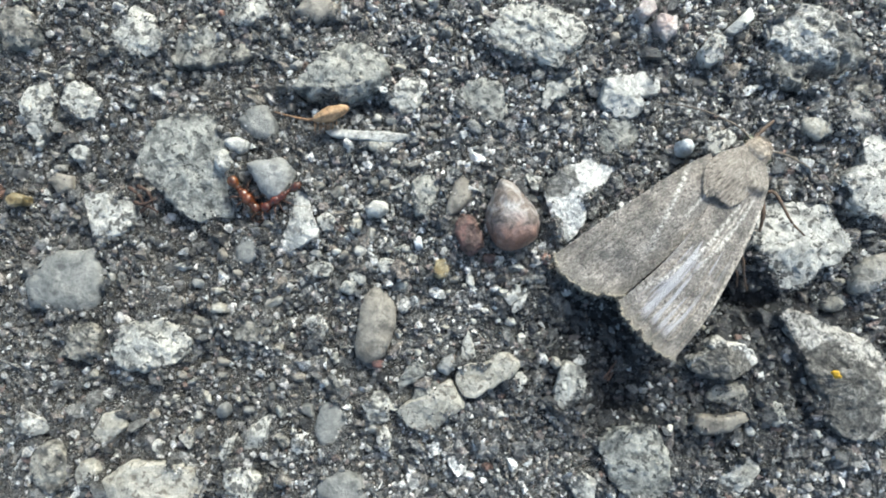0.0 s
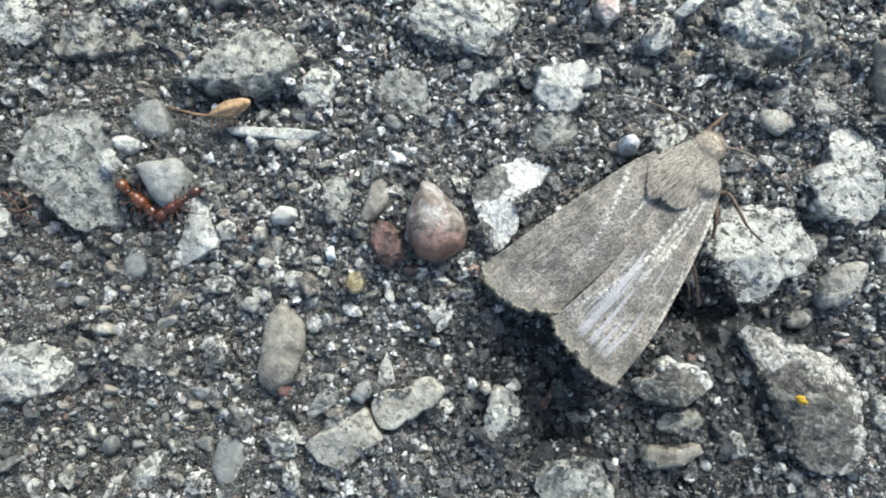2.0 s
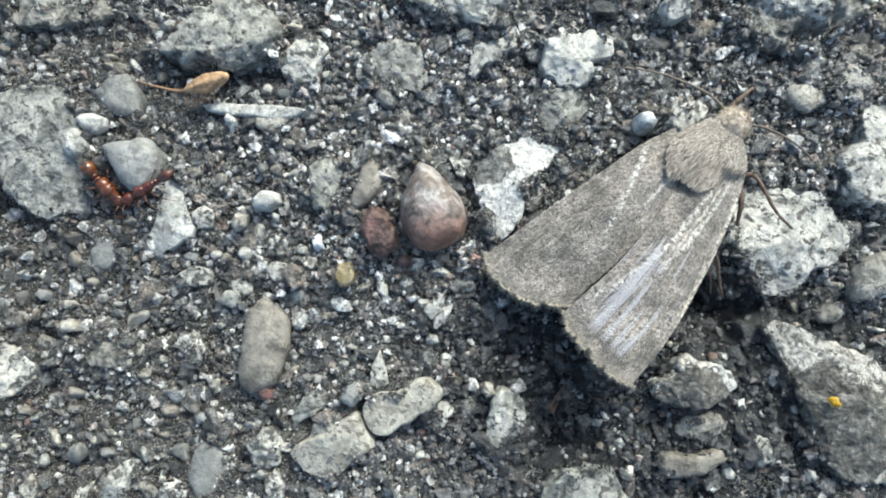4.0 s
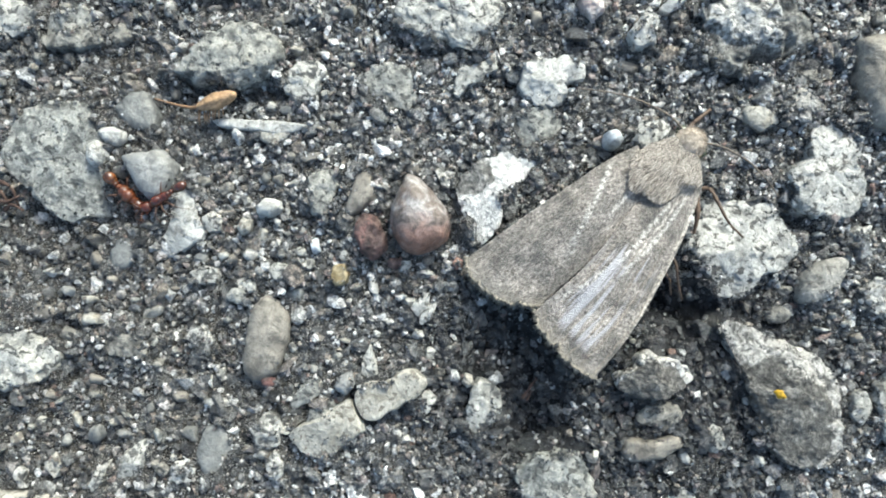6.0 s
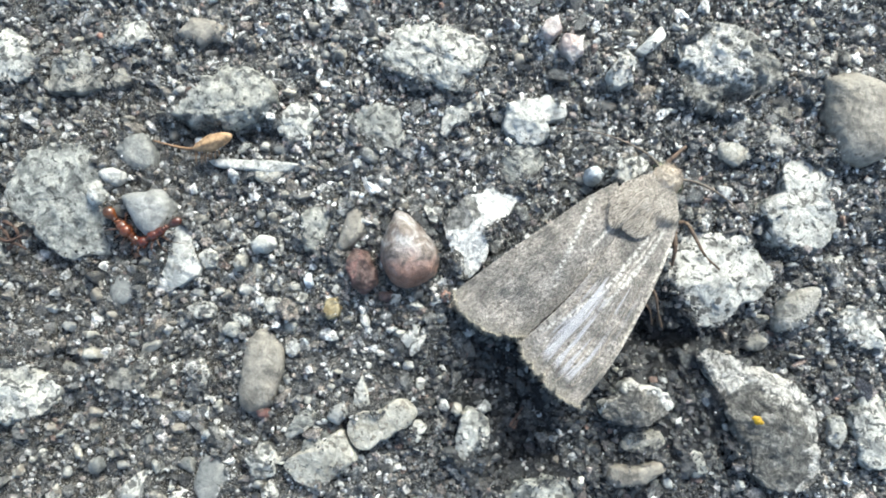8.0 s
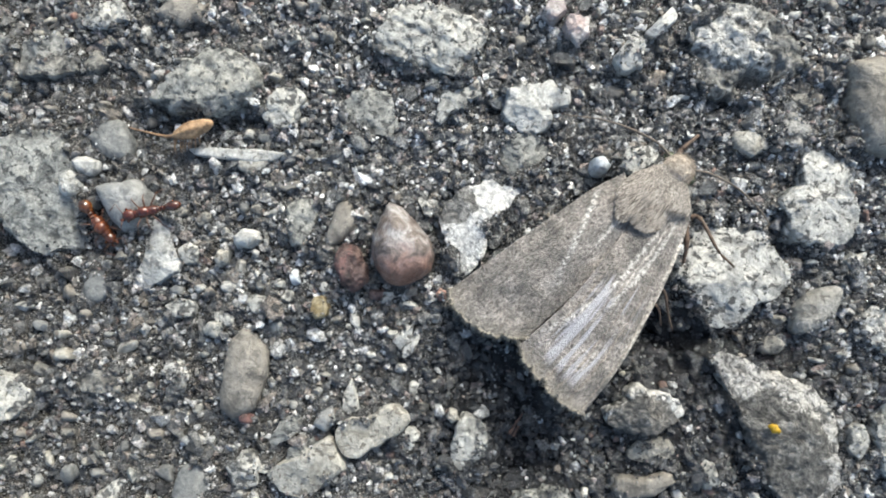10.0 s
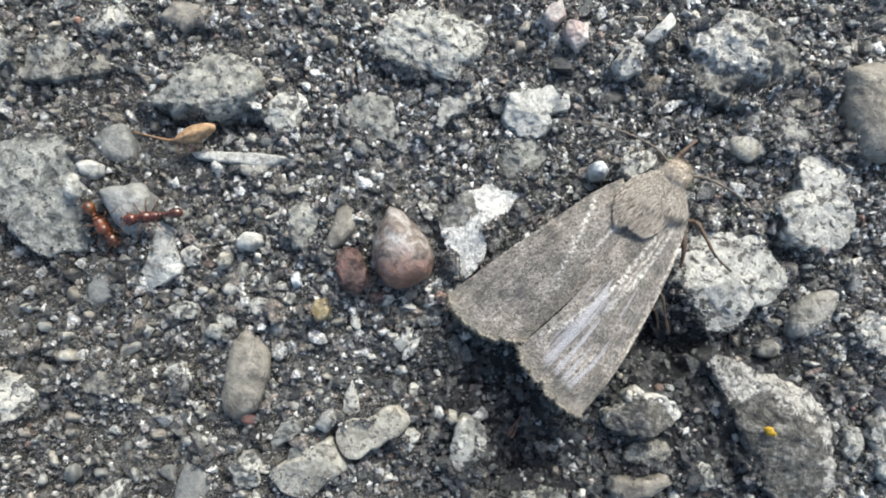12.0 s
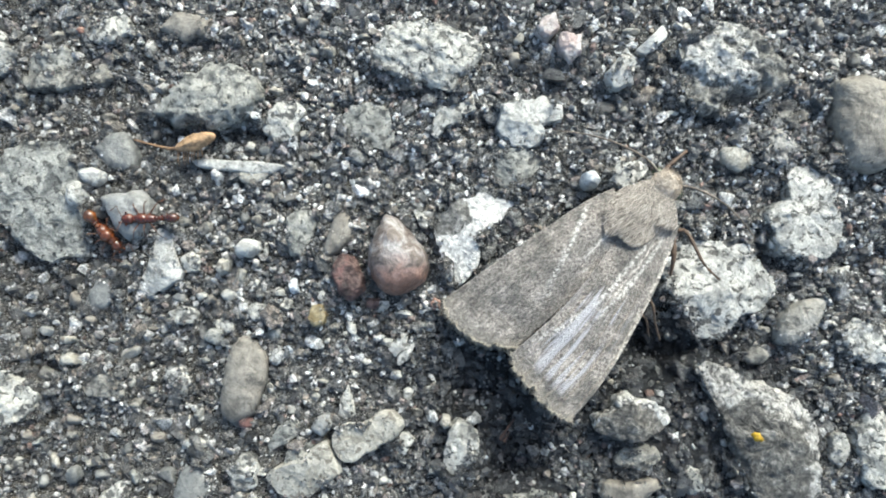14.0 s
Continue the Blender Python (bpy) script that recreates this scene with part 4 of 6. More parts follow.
stone(-31.65, -21.77, 173, (4.28, 4.01, 3.85, 3.77, 3.77, 3.51, 2.87, 2.48, 2.22, 2.04, 1.93, 1.87, 1.84, 1.86, 1.91, 2.01, 2.17, 2.40, 2.76, 3.32, 4.05, 3.99, 4.00, 4.11, 4.11, 3.61, 3.28, 3.06, 2.86, 2.53, 2.31, 2.16, 2.07, 2.03, 2.03, 2.07, 2.16, 2.31, 2.53, 2.86, 2.96, 3.12, 3.36, 3.73), 1.32, .4, "cream",
      "broad cream and brown mottled stone")
stone(-38.56, 10.12, 126, (2.13, 1.74, 1.58, 1.56, 1.67, 1.56, 1.41, 1.38, 1.48, 1.57, 1.58, 1.74, 1.82, 1.78, 1.89, 1.56, 1.35, 1.28, 1.32, 1.48, 1.54, 1.72), 0.69, .5, "pale",
      "soft-edged white stone in the asphalt")
stone(-42.37, 9.29, -79, (3.19, 1.96, 1.50, 1.30, 1.24, 1.28, 1.40, 1.58, 2.00, 2.42, 2.26, 2.30, 2.07, 1.76, 1.65, 1.68, 1.49, 1.40, 1.43, 1.59, 1.97, 2.43), 0.55, .5, "pale",
      "pale stone with a ragged edge")
stone(-33.74, 15.77, -19, (2.89, 2.21, 1.91, 1.81, 1.87, 1.96, 2.12, 2.52, 2.15, 1.94, 1.91, 2.04, 2.40, 2.30, 2.20, 2.14, 1.91, 1.87, 1.98, 1.94, 2.01, 2.27), 0.83, .5, "pale",
      "mottled white stone in the asphalt")
stone(-28.75, 14.99, -159, (2.42, 1.63, 1.32, 1.18, 1.16, 1.23, 1.32, 1.33, 1.45, 1.76, 2.17, 1.81, 1.67, 1.68, 1.33, 1.16, 1.11, 1.16, 1.32, 1.63, 1.69, 1.91), 0.70, .5, "speck",
      "dusty grey stone in the asphalt")
stone(-24.40, 17.57, -166, (1.86, 1.82, 1.56, 1.28, 1.16, 1.07, 0.99, 0.99, 1.08, 1.31, 1.71, 1.64, 1.70, 1.58, 1.27, 1.14, 1.11, 1.18, 1.13, 1.11, 1.18, 1.39), 0.74, .5, "pale",
      "white chipped stone in the asphalt")
stone(-18.62, 17.81, -175, (2.01, 1.46, 1.22, 1.13, 1.14, 1.24, 1.13, 1.13, 1.22, 1.46, 1.93, 1.64, 1.54, 1.35, 1.11, 1.02, 1.01, 1.10, 1.31, 1.40, 1.43, 1.60), 0.76, .6, "tangrey",
      "rounded tan-grey stone in the asphalt")
stone(-16.29, -22.00, -19, (2.32, 1.96, 1.83, 1.77, 1.56, 1.50, 1.57, 1.62, 1.55, 1.62, 1.85, 1.89, 2.04, 2.04, 1.67, 1.52, 1.51, 1.62, 1.54, 1.49, 1.56, 1.79), 0.63, .5, "grey",
      "round ribbed grey stone")
stone(-17.21, -16.84, 73, (2.18, 1.96, 1.92, 1.65, 1.38, 1.28, 1.28, 1.40, 1.41, 1.47, 1.69, 2.04, 1.94, 2.01, 1.64, 1.38, 1.27, 1.28, 1.41, 1.38, 1.45, 1.67), 0.50, .6, "grey",
      "dull oval grey stone")
stone(-23.10, -17.58, 58, (2.01, 1.45, 1.21, 0.99, 0.81, 0.73, 0.72, 0.78, 0.92, 1.24, 1.65, 1.51, 1.51, 1.15, 0.97, 0.90, 0.91, 0.95, 0.90, 0.93, 1.05, 1.32), 0.55, .45, "pale",
      "slanted pale stone in the asphalt")
stone(-25.76, -18.77, 60, (1.34, 0.99, 0.82, 0.71, 0.56, 0.47, 0.41, 0.38, 0.37, 0.37, 0.39, 0.43, 0.49, 0.61, 0.84, 0.99, 1.00, 1.05, 0.85, 0.66, 0.55, 0.50, 0.46, 0.45, 0.46, 0.45, 0.44, 0.46, 0.49, 0.56, 0.67, 0.87), 0.46, .5, "pale",
      "narrow pale chip in the asphalt")
stone(-19.65, -18.33, -179, (1.14, 0.94, 0.86, 0.86, 0.93, 0.84, 0.79, 0.82, 0.92, 1.04, 0.98, 1.01, 1.11, 0.87, 0.77, 0.75, 0.78, 0.90, 1.01, 0.91, 0.90, 0.97), 0.55, .6, "white",
      "small white chip in the asphalt")
stone(-12.87, -17.89, 88, (1.24, 0.94, 0.82, 0.77, 0.77, 0.63, 0.58, 0.57, 0.62, 0.74, 1.00, 0.98, 1.05, 0.90, 0.71, 0.62, 0.60, 0.63, 0.64, 0.65, 0.71, 0.87), 0.60, .6, "white",
      "small upright white pebble")
stone(7.66, -19.53, -77, (3.95, 3.32, 3.08, 3.11, 2.70, 2.51, 2.54, 2.71, 3.04, 3.48, 3.11, 3.03, 3.08, 3.08, 3.34, 3.13, 2.68, 2.52, 2.58, 2.74, 2.81, 3.16), 1.14, .4, "dim",
      "wide dull grey rock with pale streaks")
stone(3.33, -21.54, -51, (1.29, 1.07, 0.98, 0.98, 1.07, 1.15, 1.02, 1.00, 1.06, 1.23, 1.09, 1.04, 1.08, 1.19, 1.02, 0.97, 0.99, 1.11, 1.14, 1.03, 1.02, 1.09), 0.60, .5, "pale",
      "small mottled stone in the asphalt")
stone(15.70, -20.67, -163, (2.46, 1.99, 1.80, 1.76, 1.69, 1.26, 1.07, 1.00, 1.02, 1.13, 1.39, 2.04, 2.03, 2.09, 1.97, 1.31, 1.05, 0.93, 0.91, 0.96, 1.12, 1.48), 0.69, .4, "pale",
      "slanted white stone in the asphalt")
stone(-18.40, -8.77, -68, (1.30, 1.01, 0.89, 0.85, 0.88, 0.84, 0.76, 0.75, 0.80, 0.95, 1.06, 0.97, 0.96, 1.03, 0.99, 0.82, 0.76, 0.76, 0.80, 0.78, 0.83, 0.97), 0.50, .5, "white",
      "crumbly white chip in the asphalt")
stone(-17.16, -13.34, -4, (1.25, 0.79, 0.60, 0.49, 0.43, 0.40, 0.39, 0.39, 0.41, 0.44, 0.49, 0.49, 0.51, 0.56, 0.63, 0.77, 1.04, 0.82, 0.64, 0.55, 0.49, 0.46, 0.45, 0.45, 0.42, 0.40, 0.40, 0.41, 0.44, 0.50, 0.60, 0.80), 0.40, .4, "white",
      "thin white chip in the asphalt")
stone(-10.49, 4.74, 24, (0.97, 0.63, 0.48, 0.40, 0.36, 0.33, 0.31, 0.29, 0.28, 0.29, 0.30, 0.33, 0.39, 0.48, 0.68, 0.83, 0.71, 0.65, 0.54, 0.42, 0.35, 0.31, 0.29, 0.28, 0.29, 0.30, 0.33, 0.39, 0.47, 0.51, 0.59, 0.72), 0.34, .5, "tangrey",
      "narrow tan chip in the asphalt")
stone(-10.51, 15.84, -32, (0.82, 0.67, 0.61, 0.60, 0.65, 0.64, 0.60, 0.60, 0.66, 0.77, 0.67, 0.63, 0.65, 0.72, 0.63, 0.60, 0.62, 0.71, 0.64, 0.60, 0.61, 0.67), 0.60, .6, "white",
      "small white pebble in the asphalt")
stone(-31.53, -7.04, -165, (1.11, 0.91, 0.83, 0.83, 0.70, 0.65, 0.66, 0.72, 0.88, 0.92, 0.88, 0.92, 1.01, 0.80, 0.71, 0.69, 0.73, 0.85, 0.79, 0.75, 0.78, 0.88), 0.51, .5, "pale",
      "small pale stone in the asphalt")
stone(-28.92, -17.88, 87, (1.00, 0.83, 0.72, 0.65, 0.60, 0.57, 0.55, 0.55, 0.55, 0.57, 0.60, 0.65, 0.72, 0.66, 0.61, 0.59, 0.57, 0.57, 0.58, 0.60, 0.64, 0.70, 0.79, 0.92, 0.86, 0.74, 0.66, 0.61, 0.58, 0.56, 0.55, 0.55, 0.57, 0.60, 0.62, 0.59, 0.57, 0.56, 0.56, 0.58, 0.61, 0.65, 0.73, 0.83), 0.61, .5, "cream",
      "small tan stone in the asphalt")
stone(-31.46, -18.53, 97, (0.62, 0.50, 0.46, 0.45, 0.49, 0.52, 0.49, 0.49, 0.55, 0.54, 0.50, 0.49, 0.53, 0.53, 0.46, 0.44, 0.46, 0.52, 0.55, 0.50, 0.49, 0.52), 0.50, .6, "white",
      "tiny white pebble in the asphalt")
stone(-43.71, 1.76, 17, (0.93, 0.69, 0.58, 0.54, 0.55, 0.61, 0.66, 0.64, 0.68, 0.79, 0.87, 0.77, 0.75, 0.76, 0.60, 0.52, 0.50, 0.52, 0.60, 0.77, 0.83, 0.84), 1.08, .6, "olive",
      "flat olive pebble in the asphalt")
stone(-40.02, 3.18, 170, (1.20, 0.93, 0.81, 0.78, 0.81, 0.92, 0.92, 0.85, 0.86, 0.94, 1.11, 0.97, 0.93, 0.97, 0.96, 0.81, 0.75, 0.76, 0.84, 0.98, 0.96, 1.03), 0.55, .6, "tangrey",
      "dusty grey pebble in the asphalt")
stone(-38.58, 5.71, 108, (0.96, 0.83, 0.78, 0.79, 0.88, 0.80, 0.76, 0.77, 0.86, 0.80, 0.75, 0.76, 0.84, 0.91, 0.80, 0.76, 0.80, 0.91, 0.79, 0.73, 0.73, 0.80), 0.55, .6, "pale",
      "small pale stone in the asphalt")
stone(-34.41, 9.82, 101, (0.59, 0.48, 0.43, 0.43, 0.46, 0.46, 0.44, 0.45, 0.51, 0.51, 0.46, 0.46, 0.50, 0.51, 0.44, 0.42, 0.43, 0.48, 0.49, 0.45, 0.45, 0.49), 0.45, .6, "white",
      "tiny white pebble in the asphalt")
stone(-7.82, -2.59, -171, (0.54, 0.48, 0.46, 0.43, 0.37, 0.35, 0.36, 0.41, 0.51, 0.47, 0.45, 0.47, 0.53, 0.43, 0.38, 0.37, 0.38, 0.44, 0.45, 0.42, 0.42, 0.45), 0.45, .6, "white",
      "tiny white pebble in the asphalt")
stone(0.40, -3.15, 103, (0.53, 0.43, 0.39, 0.39, 0.42, 0.42, 0.39, 0.40, 0.44, 0.48, 0.43, 0.42, 0.45, 0.46, 0.39, 0.37, 0.38, 0.42, 0.46, 0.42, 0.41, 0.44), 0.70, .6, "rust",
      "tiny rust-red pebble in the asphalt")
stone(-0.70, 3.18, -62, (0.91, 0.68, 0.58, 0.47, 0.38, 0.33, 0.33, 0.34, 0.40, 0.53, 0.86, 0.80, 0.80, 0.52, 0.39, 0.34, 0.32, 0.33, 0.37, 0.46, 0.62, 0.71), 0.51, .4, "pale",
      "small upright grey-white chip")
stone(-2.98, 3.96, 170, (0.56, 0.48, 0.45, 0.45, 0.50, 0.45, 0.41, 0.41, 0.45, 0.54, 0.50, 0.48, 0.49, 0.55, 0.45, 0.41, 0.40, 0.44, 0.52, 0.47, 0.46, 0.49), 0.38, .6, "tangrey",
      "small tan pebble in the asphalt")
stone(-2.31, -6.16, 53, (1.18, 0.81, 0.65, 0.54, 0.47, 0.45, 0.47, 0.54, 0.69, 0.80, 0.77, 0.80, 0.91, 0.79, 0.58, 0.49, 0.45, 0.46, 0.50, 0.60, 0.66, 0.81), 0.45, .5, "white",
      "small white chip in the asphalt")
stone(-1.97, -13.22, -113, (1.18, 0.92, 0.81, 0.77, 0.66, 0.62, 0.63, 0.70, 0.86, 0.82, 0.83, 0.90, 0.91, 0.79, 0.76, 0.79, 0.80, 0.67, 0.62, 0.62, 0.68, 0.83), 0.46, .5, "pale",
      "pale chip in the asphalt")
stone(-1.79, -6.70, -119, (1.11, 0.75, 0.60, 0.54, 0.48, 0.42, 0.40, 0.42, 0.48, 0.62, 0.98, 0.98, 0.83, 0.55, 0.43, 0.38, 0.37, 0.39, 0.45, 0.59, 0.73, 0.85), 0.40, .5, "white",
      "small white chip in the asphalt")
stone(29.48, -1.05, -93, (0.84, 0.62, 0.52, 0.49, 0.49, 0.54, 0.53, 0.49, 0.48, 0.52, 0.62, 0.72, 0.58, 0.53, 0.52, 0.56, 0.58, 0.49, 0.45, 0.45, 0.49, 0.60), 0.60, .5, "white",
      "small white stone in the asphalt")
stone(6.30, 7.07, 5, (2.27, 1.85, 1.68, 1.65, 1.50, 1.37, 1.37, 1.48, 1.73, 1.76, 1.96, 2.09, 1.80, 1.71, 1.76, 1.49, 1.37, 1.37, 1.48, 1.75, 1.74, 1.89), 0.44, .5, "speck",
      "dusty grey stone in the asphalt")
stone(-30.73, -6.65, 164, (1.57, 1.20, 1.04, 0.98, 1.01, 0.83, 0.74, 0.72, 0.76, 0.88, 1.16, 1.31, 1.34, 1.16, 0.89, 0.77, 0.74, 0.76, 0.83, 0.83, 0.91, 1.11), 0.42, .6, "tangrey",
      "tan stone in the asphalt")
stone(23.50, -15.84, 130, (1.41, 0.80, 0.59, 0.51, 0.47, 0.48, 0.53, 0.66, 0.95, 1.08, 1.25, 1.13, 0.96, 0.82, 0.61, 0.52, 0.49, 0.50, 0.56, 0.69, 1.02, 1.34), 0.83, .4, "pale",
      "narrow pale wedge of stone")
stone(-37.83, -10.02, -142, (1.76, 1.60, 1.58, 1.58, 1.47, 1.48, 1.63, 1.58, 1.49, 1.53, 1.69, 1.58, 1.60, 1.71, 1.54, 1.51, 1.61, 1.51, 1.49, 1.58, 1.55, 1.58), 1.10, .5, "crumb",
      "low brown mottled stone")
stone(-40.34, -20.19, -85, (2.27, 1.92, 1.78, 1.73, 1.52, 1.46, 1.52, 1.74, 1.90, 1.97, 2.09, 1.96, 2.00, 1.79, 1.67, 1.69, 1.57, 1.52, 1.60, 1.84, 1.96, 2.02), 1.10, .5, "crumb",
      "rough tan mottled stone")
stone(-37.07, -20.70, -120, (1.33, 1.22, 1.15, 1.11, 1.10, 1.10, 1.13, 1.19, 1.08, 1.00, 0.95, 0.92, 0.92, 0.93, 0.96, 1.02, 1.10, 1.07, 1.05, 1.06, 1.08, 1.13, 1.21, 1.31, 1.21, 1.14, 1.11, 1.09, 1.10, 1.13, 1.07, 1.00, 0.96, 0.94, 0.94, 0.96, 0.99, 1.06, 1.03, 1.02, 1.03, 1.06, 1.11, 1.20), 0.99, .5, "cream",
      "small cream stone in the asphalt")
stone(-24.48, -21.58, -48, (1.80, 1.50, 1.38, 1.38, 1.50, 1.48, 1.45, 1.55, 1.62, 1.50, 1.52, 1.58, 1.46, 1.47, 1.58, 1.42, 1.40, 1.49, 1.66, 1.49, 1.45, 1.54), 1.01, .5, "pale",
      "mottled pale stone in the asphalt")
stone(-44.01, 16.40, 155, (2.17, 1.78, 1.61, 1.59, 1.71, 2.03, 1.82, 1.77, 1.87, 1.96, 1.83, 1.87, 1.81, 1.68, 1.70, 1.88, 1.77, 1.76, 1.90, 1.84, 1.79, 1.88), 1.10, .5, "crumb",
      "rough grey-brown stone in the asphalt")
stone(-28.48, 13.61, 175, (2.59, 2.32, 2.15, 1.47, 1.16, 0.98, 0.88, 0.83, 0.82, 0.83, 0.88, 0.92, 0.97, 1.07, 1.25, 1.58, 2.27, 2.19, 2.14, 1.83, 1.25, 0.97, 0.82, 0.74, 0.69, 0.68, 0.69, 0.73, 0.81, 0.94, 1.15, 1.56), 1.00, .5, "crumb",
      "brown crumbly stone in the asphalt")
stone(-13.43, -15.32, -112, (1.47, 1.28, 1.21, 1.25, 1.29, 1.07, 0.98, 0.98, 1.07, 1.29, 1.24, 1.26, 1.40, 1.25, 1.11, 1.07, 1.13, 1.29, 1.10, 1.04, 1.06, 1.18), 0.83, .5, "pale",
      "low pale grey stone")
stone(-9.42, -14.81, 68, (1.95, 1.51, 1.33, 1.27, 1.30, 1.25, 1.30, 1.48, 1.89, 1.73, 1.72, 1.84, 1.55, 1.39, 1.36, 1.42, 1.28, 1.26, 1.34, 1.58, 1.88, 1.84), 0.88, .5, "speck",
      "rough grey stone half buried in grit")
stone(-23.91, -9.07, 180, (1.82, 1.54, 1.44, 1.29, 1.09, 1.02, 1.03, 1.14, 1.32, 1.31, 1.43, 1.72, 1.52, 1.45, 1.42, 1.14, 1.02, 1.00, 1.06, 1.24, 1.30, 1.46), 0.90, .5, "crumb",
      "flat brown stone in the asphalt")


ground = build_ground()


def chip(x, y, rx, ry, turn, kind, lift=0.0):
    """A small chip or pebble bedded in the asphalt; rx, ry: half its width and length."""
    rng = random.Random(int(x * 997) * 31 + int(y * 991))
    base = float(ground_height(np.array([x]), np.array([y]))[0])
    base = min(0.0, base) + 0.05 + lift
    height = 0.45 * min(rx, ry) + 0.25
    bm = bmesh.new()
    bmesh.ops.create_icosphere(bm, subdivisions=3, radius=1.0)
    cuts = []
    for c in range(12):
        nrm = Vector((rng.gauss(0, 1), rng.gauss(0, 1), rng.gauss(0, 0.7))).normalized()
        cuts.append((nrm, rng.uniform(0.55, 0.88)))
    for v in bm.verts:
        for nrm, d in cuts:
            over = v.co.dot(nrm) - d
            if over > 0:
                v.co -= nrm * over
        q = v.co * 1.7 + Vector((x, y, 0))
        v.co *= 1.18 + 0.16 * noise.noise(q) + 0.09 * noise.noise(q * 2.7)
        v.co = Vector((v.co.x * rx, v.co.y * ry, v.co.z * height))
    ob = part("pebble", bm, ROCKS[kind], ground)
    ob.matrix_basis = pose(x * MM, y * MM, base * MM, 0, 0, turn)
    PLACED.append((x, y, (max(rx, ry) * 0.85,) * 4, 0.0))
    return ob



chip(-28.91, 17.40, 0.61, 0.33, 20, "cream")
chip(-26.92, 17.68, 0.33, 0.33, 0, "rust")
chip(-21.46, 16.23, 0.49, 0.57, 0, "white")
chip(-19.88, 15.27, 0.33, 0.24, 0, "white")
chip(-19.51, 17.92, 0.73, 0.98, 0, "tangrey")
chip(-17.39, 17.68, 0.82, 0.73, 0, "tangrey")
chip(-25.13, 14.14, 0.82, 0.82, 0, "crumb")
chip(-20.48, 13.66, 0.33, 0.24, 0, "cream")
chip(-24.63, 10.95, 0.57, 0.41, 0, "crumb")
chip(-31.01, 12.29, 0.49, 0.57, 0, "crumb")
chip(-20.82, 9.64, 0.41, 0.41, 0, "tangrey")
chip(-11.91, 16.88, 0.20, 0.20, 0, "white")
chip(-11.79, 12.84, 0.57, 0.37, 0, "cream")
chip(-13.15, 15.06, 0.49, 0.41, 0, "crumb")
chip(-8.96, 15.86, 0.37, 0.33, 0, "grey")
chip(-7.71, 15.84, 0.57, 0.49, 0, "crumb")
chip(-8.13, 17.13, 0.41, 0.33, 0, "grey")
chip(-5.70, 14.12, 0.24, 0.41, 0, "white")
chip(-7.61, 11.82, 0.33, 0.29, 0, "cream")
chip(-8.11, 11.49, 0.24, 0.29, 0, "white")
chip(-7.07, 12.74, 0.41, 0.20, 0, "white")
chip(-9.55, 9.53, 0.49, 0.41, 0, "pale")
chip(-9.99, 12.69, 0.41, 0.20, 0, "pale")
chip(-5.20, 17.09, 0.49, 0.20, 0, "cream")
chip(-9.82, 18.14, 0.49, 0.33, 0, "tangrey")
chip(6.66, 16.93, 0.41, 0.49, 0, "cream")
chip(6.35, 15.24, 0.49, 0.57, 0, "tangrey")
chip(12.05, 17.50, 0.37, 0.41, 0, "cream")
chip(12.42, 15.59, 0.29, 0.29, 0, "white")
chip(14.59, 11.57, 0.41, 0.33, 0, "cream")
chip(13.16, 11.59, 0.82, 0.49, 0, "tangrey")
chip(4.36, 14.84, 0.33, 0.24, 0, "white")
chip(2.88, 12.04, 0.41, 0.41, 0, "cream")
chip(8.51, 15.85, 0.24, 0.24, 0, "white")
chip(15.14, 17.46, 0.61, 0.33, 0, "cream")
chip(17.28, 12.79, 0.33, 0.33, 0, "white")
chip(16.45, 12.38, 0.33, 0.29, 0, "white")
chip(15.64, 12.39, 0.33, 0.33, 0, "grey")
chip(16.51, 14.69, 0.37, 0.29, 0, "tangrey")
chip(5.99, 13.14, 0.33, 0.37, 0, "white")
chip(19.26, 17.74, 0.37, 0.33, 0, "cream")
chip(26.62, 17.30, 0.57, 0.33, 0, "white")
chip(29.09, 17.90, 0.49, 0.49, 0, "tangrey")
chip(27.37, 15.52, 0.24, 0.33, 0, "white")
chip(30.19, 14.82, 0.57, 0.37, 0, "pale")
chip(27.51, 10.68, 0.49, 0.57, 0, "tangrey")
chip(26.37, 10.61, 0.57, 0.49, 0, "crumb")
chip(18.71, 12.78, 0.24, 0.20, 0, "white")
chip(17.41, 12.88, 0.33, 0.24, 0, "white")
chip(25.24, 12.91, 0.37, 0.24, 0, "rosew")
chip(18.06, 11.11, 0.57, 0.24, 0, "pale")
chip(31.62, 15.13, 0.41, 0.49, 0, "crumb")
chip(-13.58, 8.52, 0.49, 0.41, 0, "pale")
chip(-12.24, 8.30, 0.57, 0.33, 0, "grey")
chip(-12.00, 4.75, 0.41, 0.41, 0, "crumb")
chip(-13.85, 3.11, 0.37, 0.45, 0, "grey")
chip(-11.69, 2.76, 0.57, 0.29, 15, "white")
chip(-12.81, 3.02, 0.49, 0.41, 0, "crumb")
chip(-15.27, 1.47, 0.33, 0.33, 0, "pale")
chip(-8.71, 7.93, 0.49, 0.24, 0, "grey")
chip(-5.40, 6.06, 0.24, 0.16, 0, "white")
chip(-8.91, 7.01, 0.41, 0.37, 0, "crumb")
chip(-7.67, 5.54, 0.24, 0.24, 0, "cream")
chip(-16.74, 2.51, 0.73, 0.49, 30, "crumb")
chip(-18.40, 2.94, 0.61, 0.41, 0, "crumb")
chip(-16.16, 5.37, 0.20, 0.20, 0, "white")
chip(-12.25, 0.83, 0.20, 0.57, 0, "white")
chip(-12.99, -0.07, 0.29, 0.33, 0, "white")
chip(-28.37, -5.22, 0.57, 0.49, 0, "grey")
chip(-26.37, -2.78, 0.41, 0.49, 0, "tangrey")
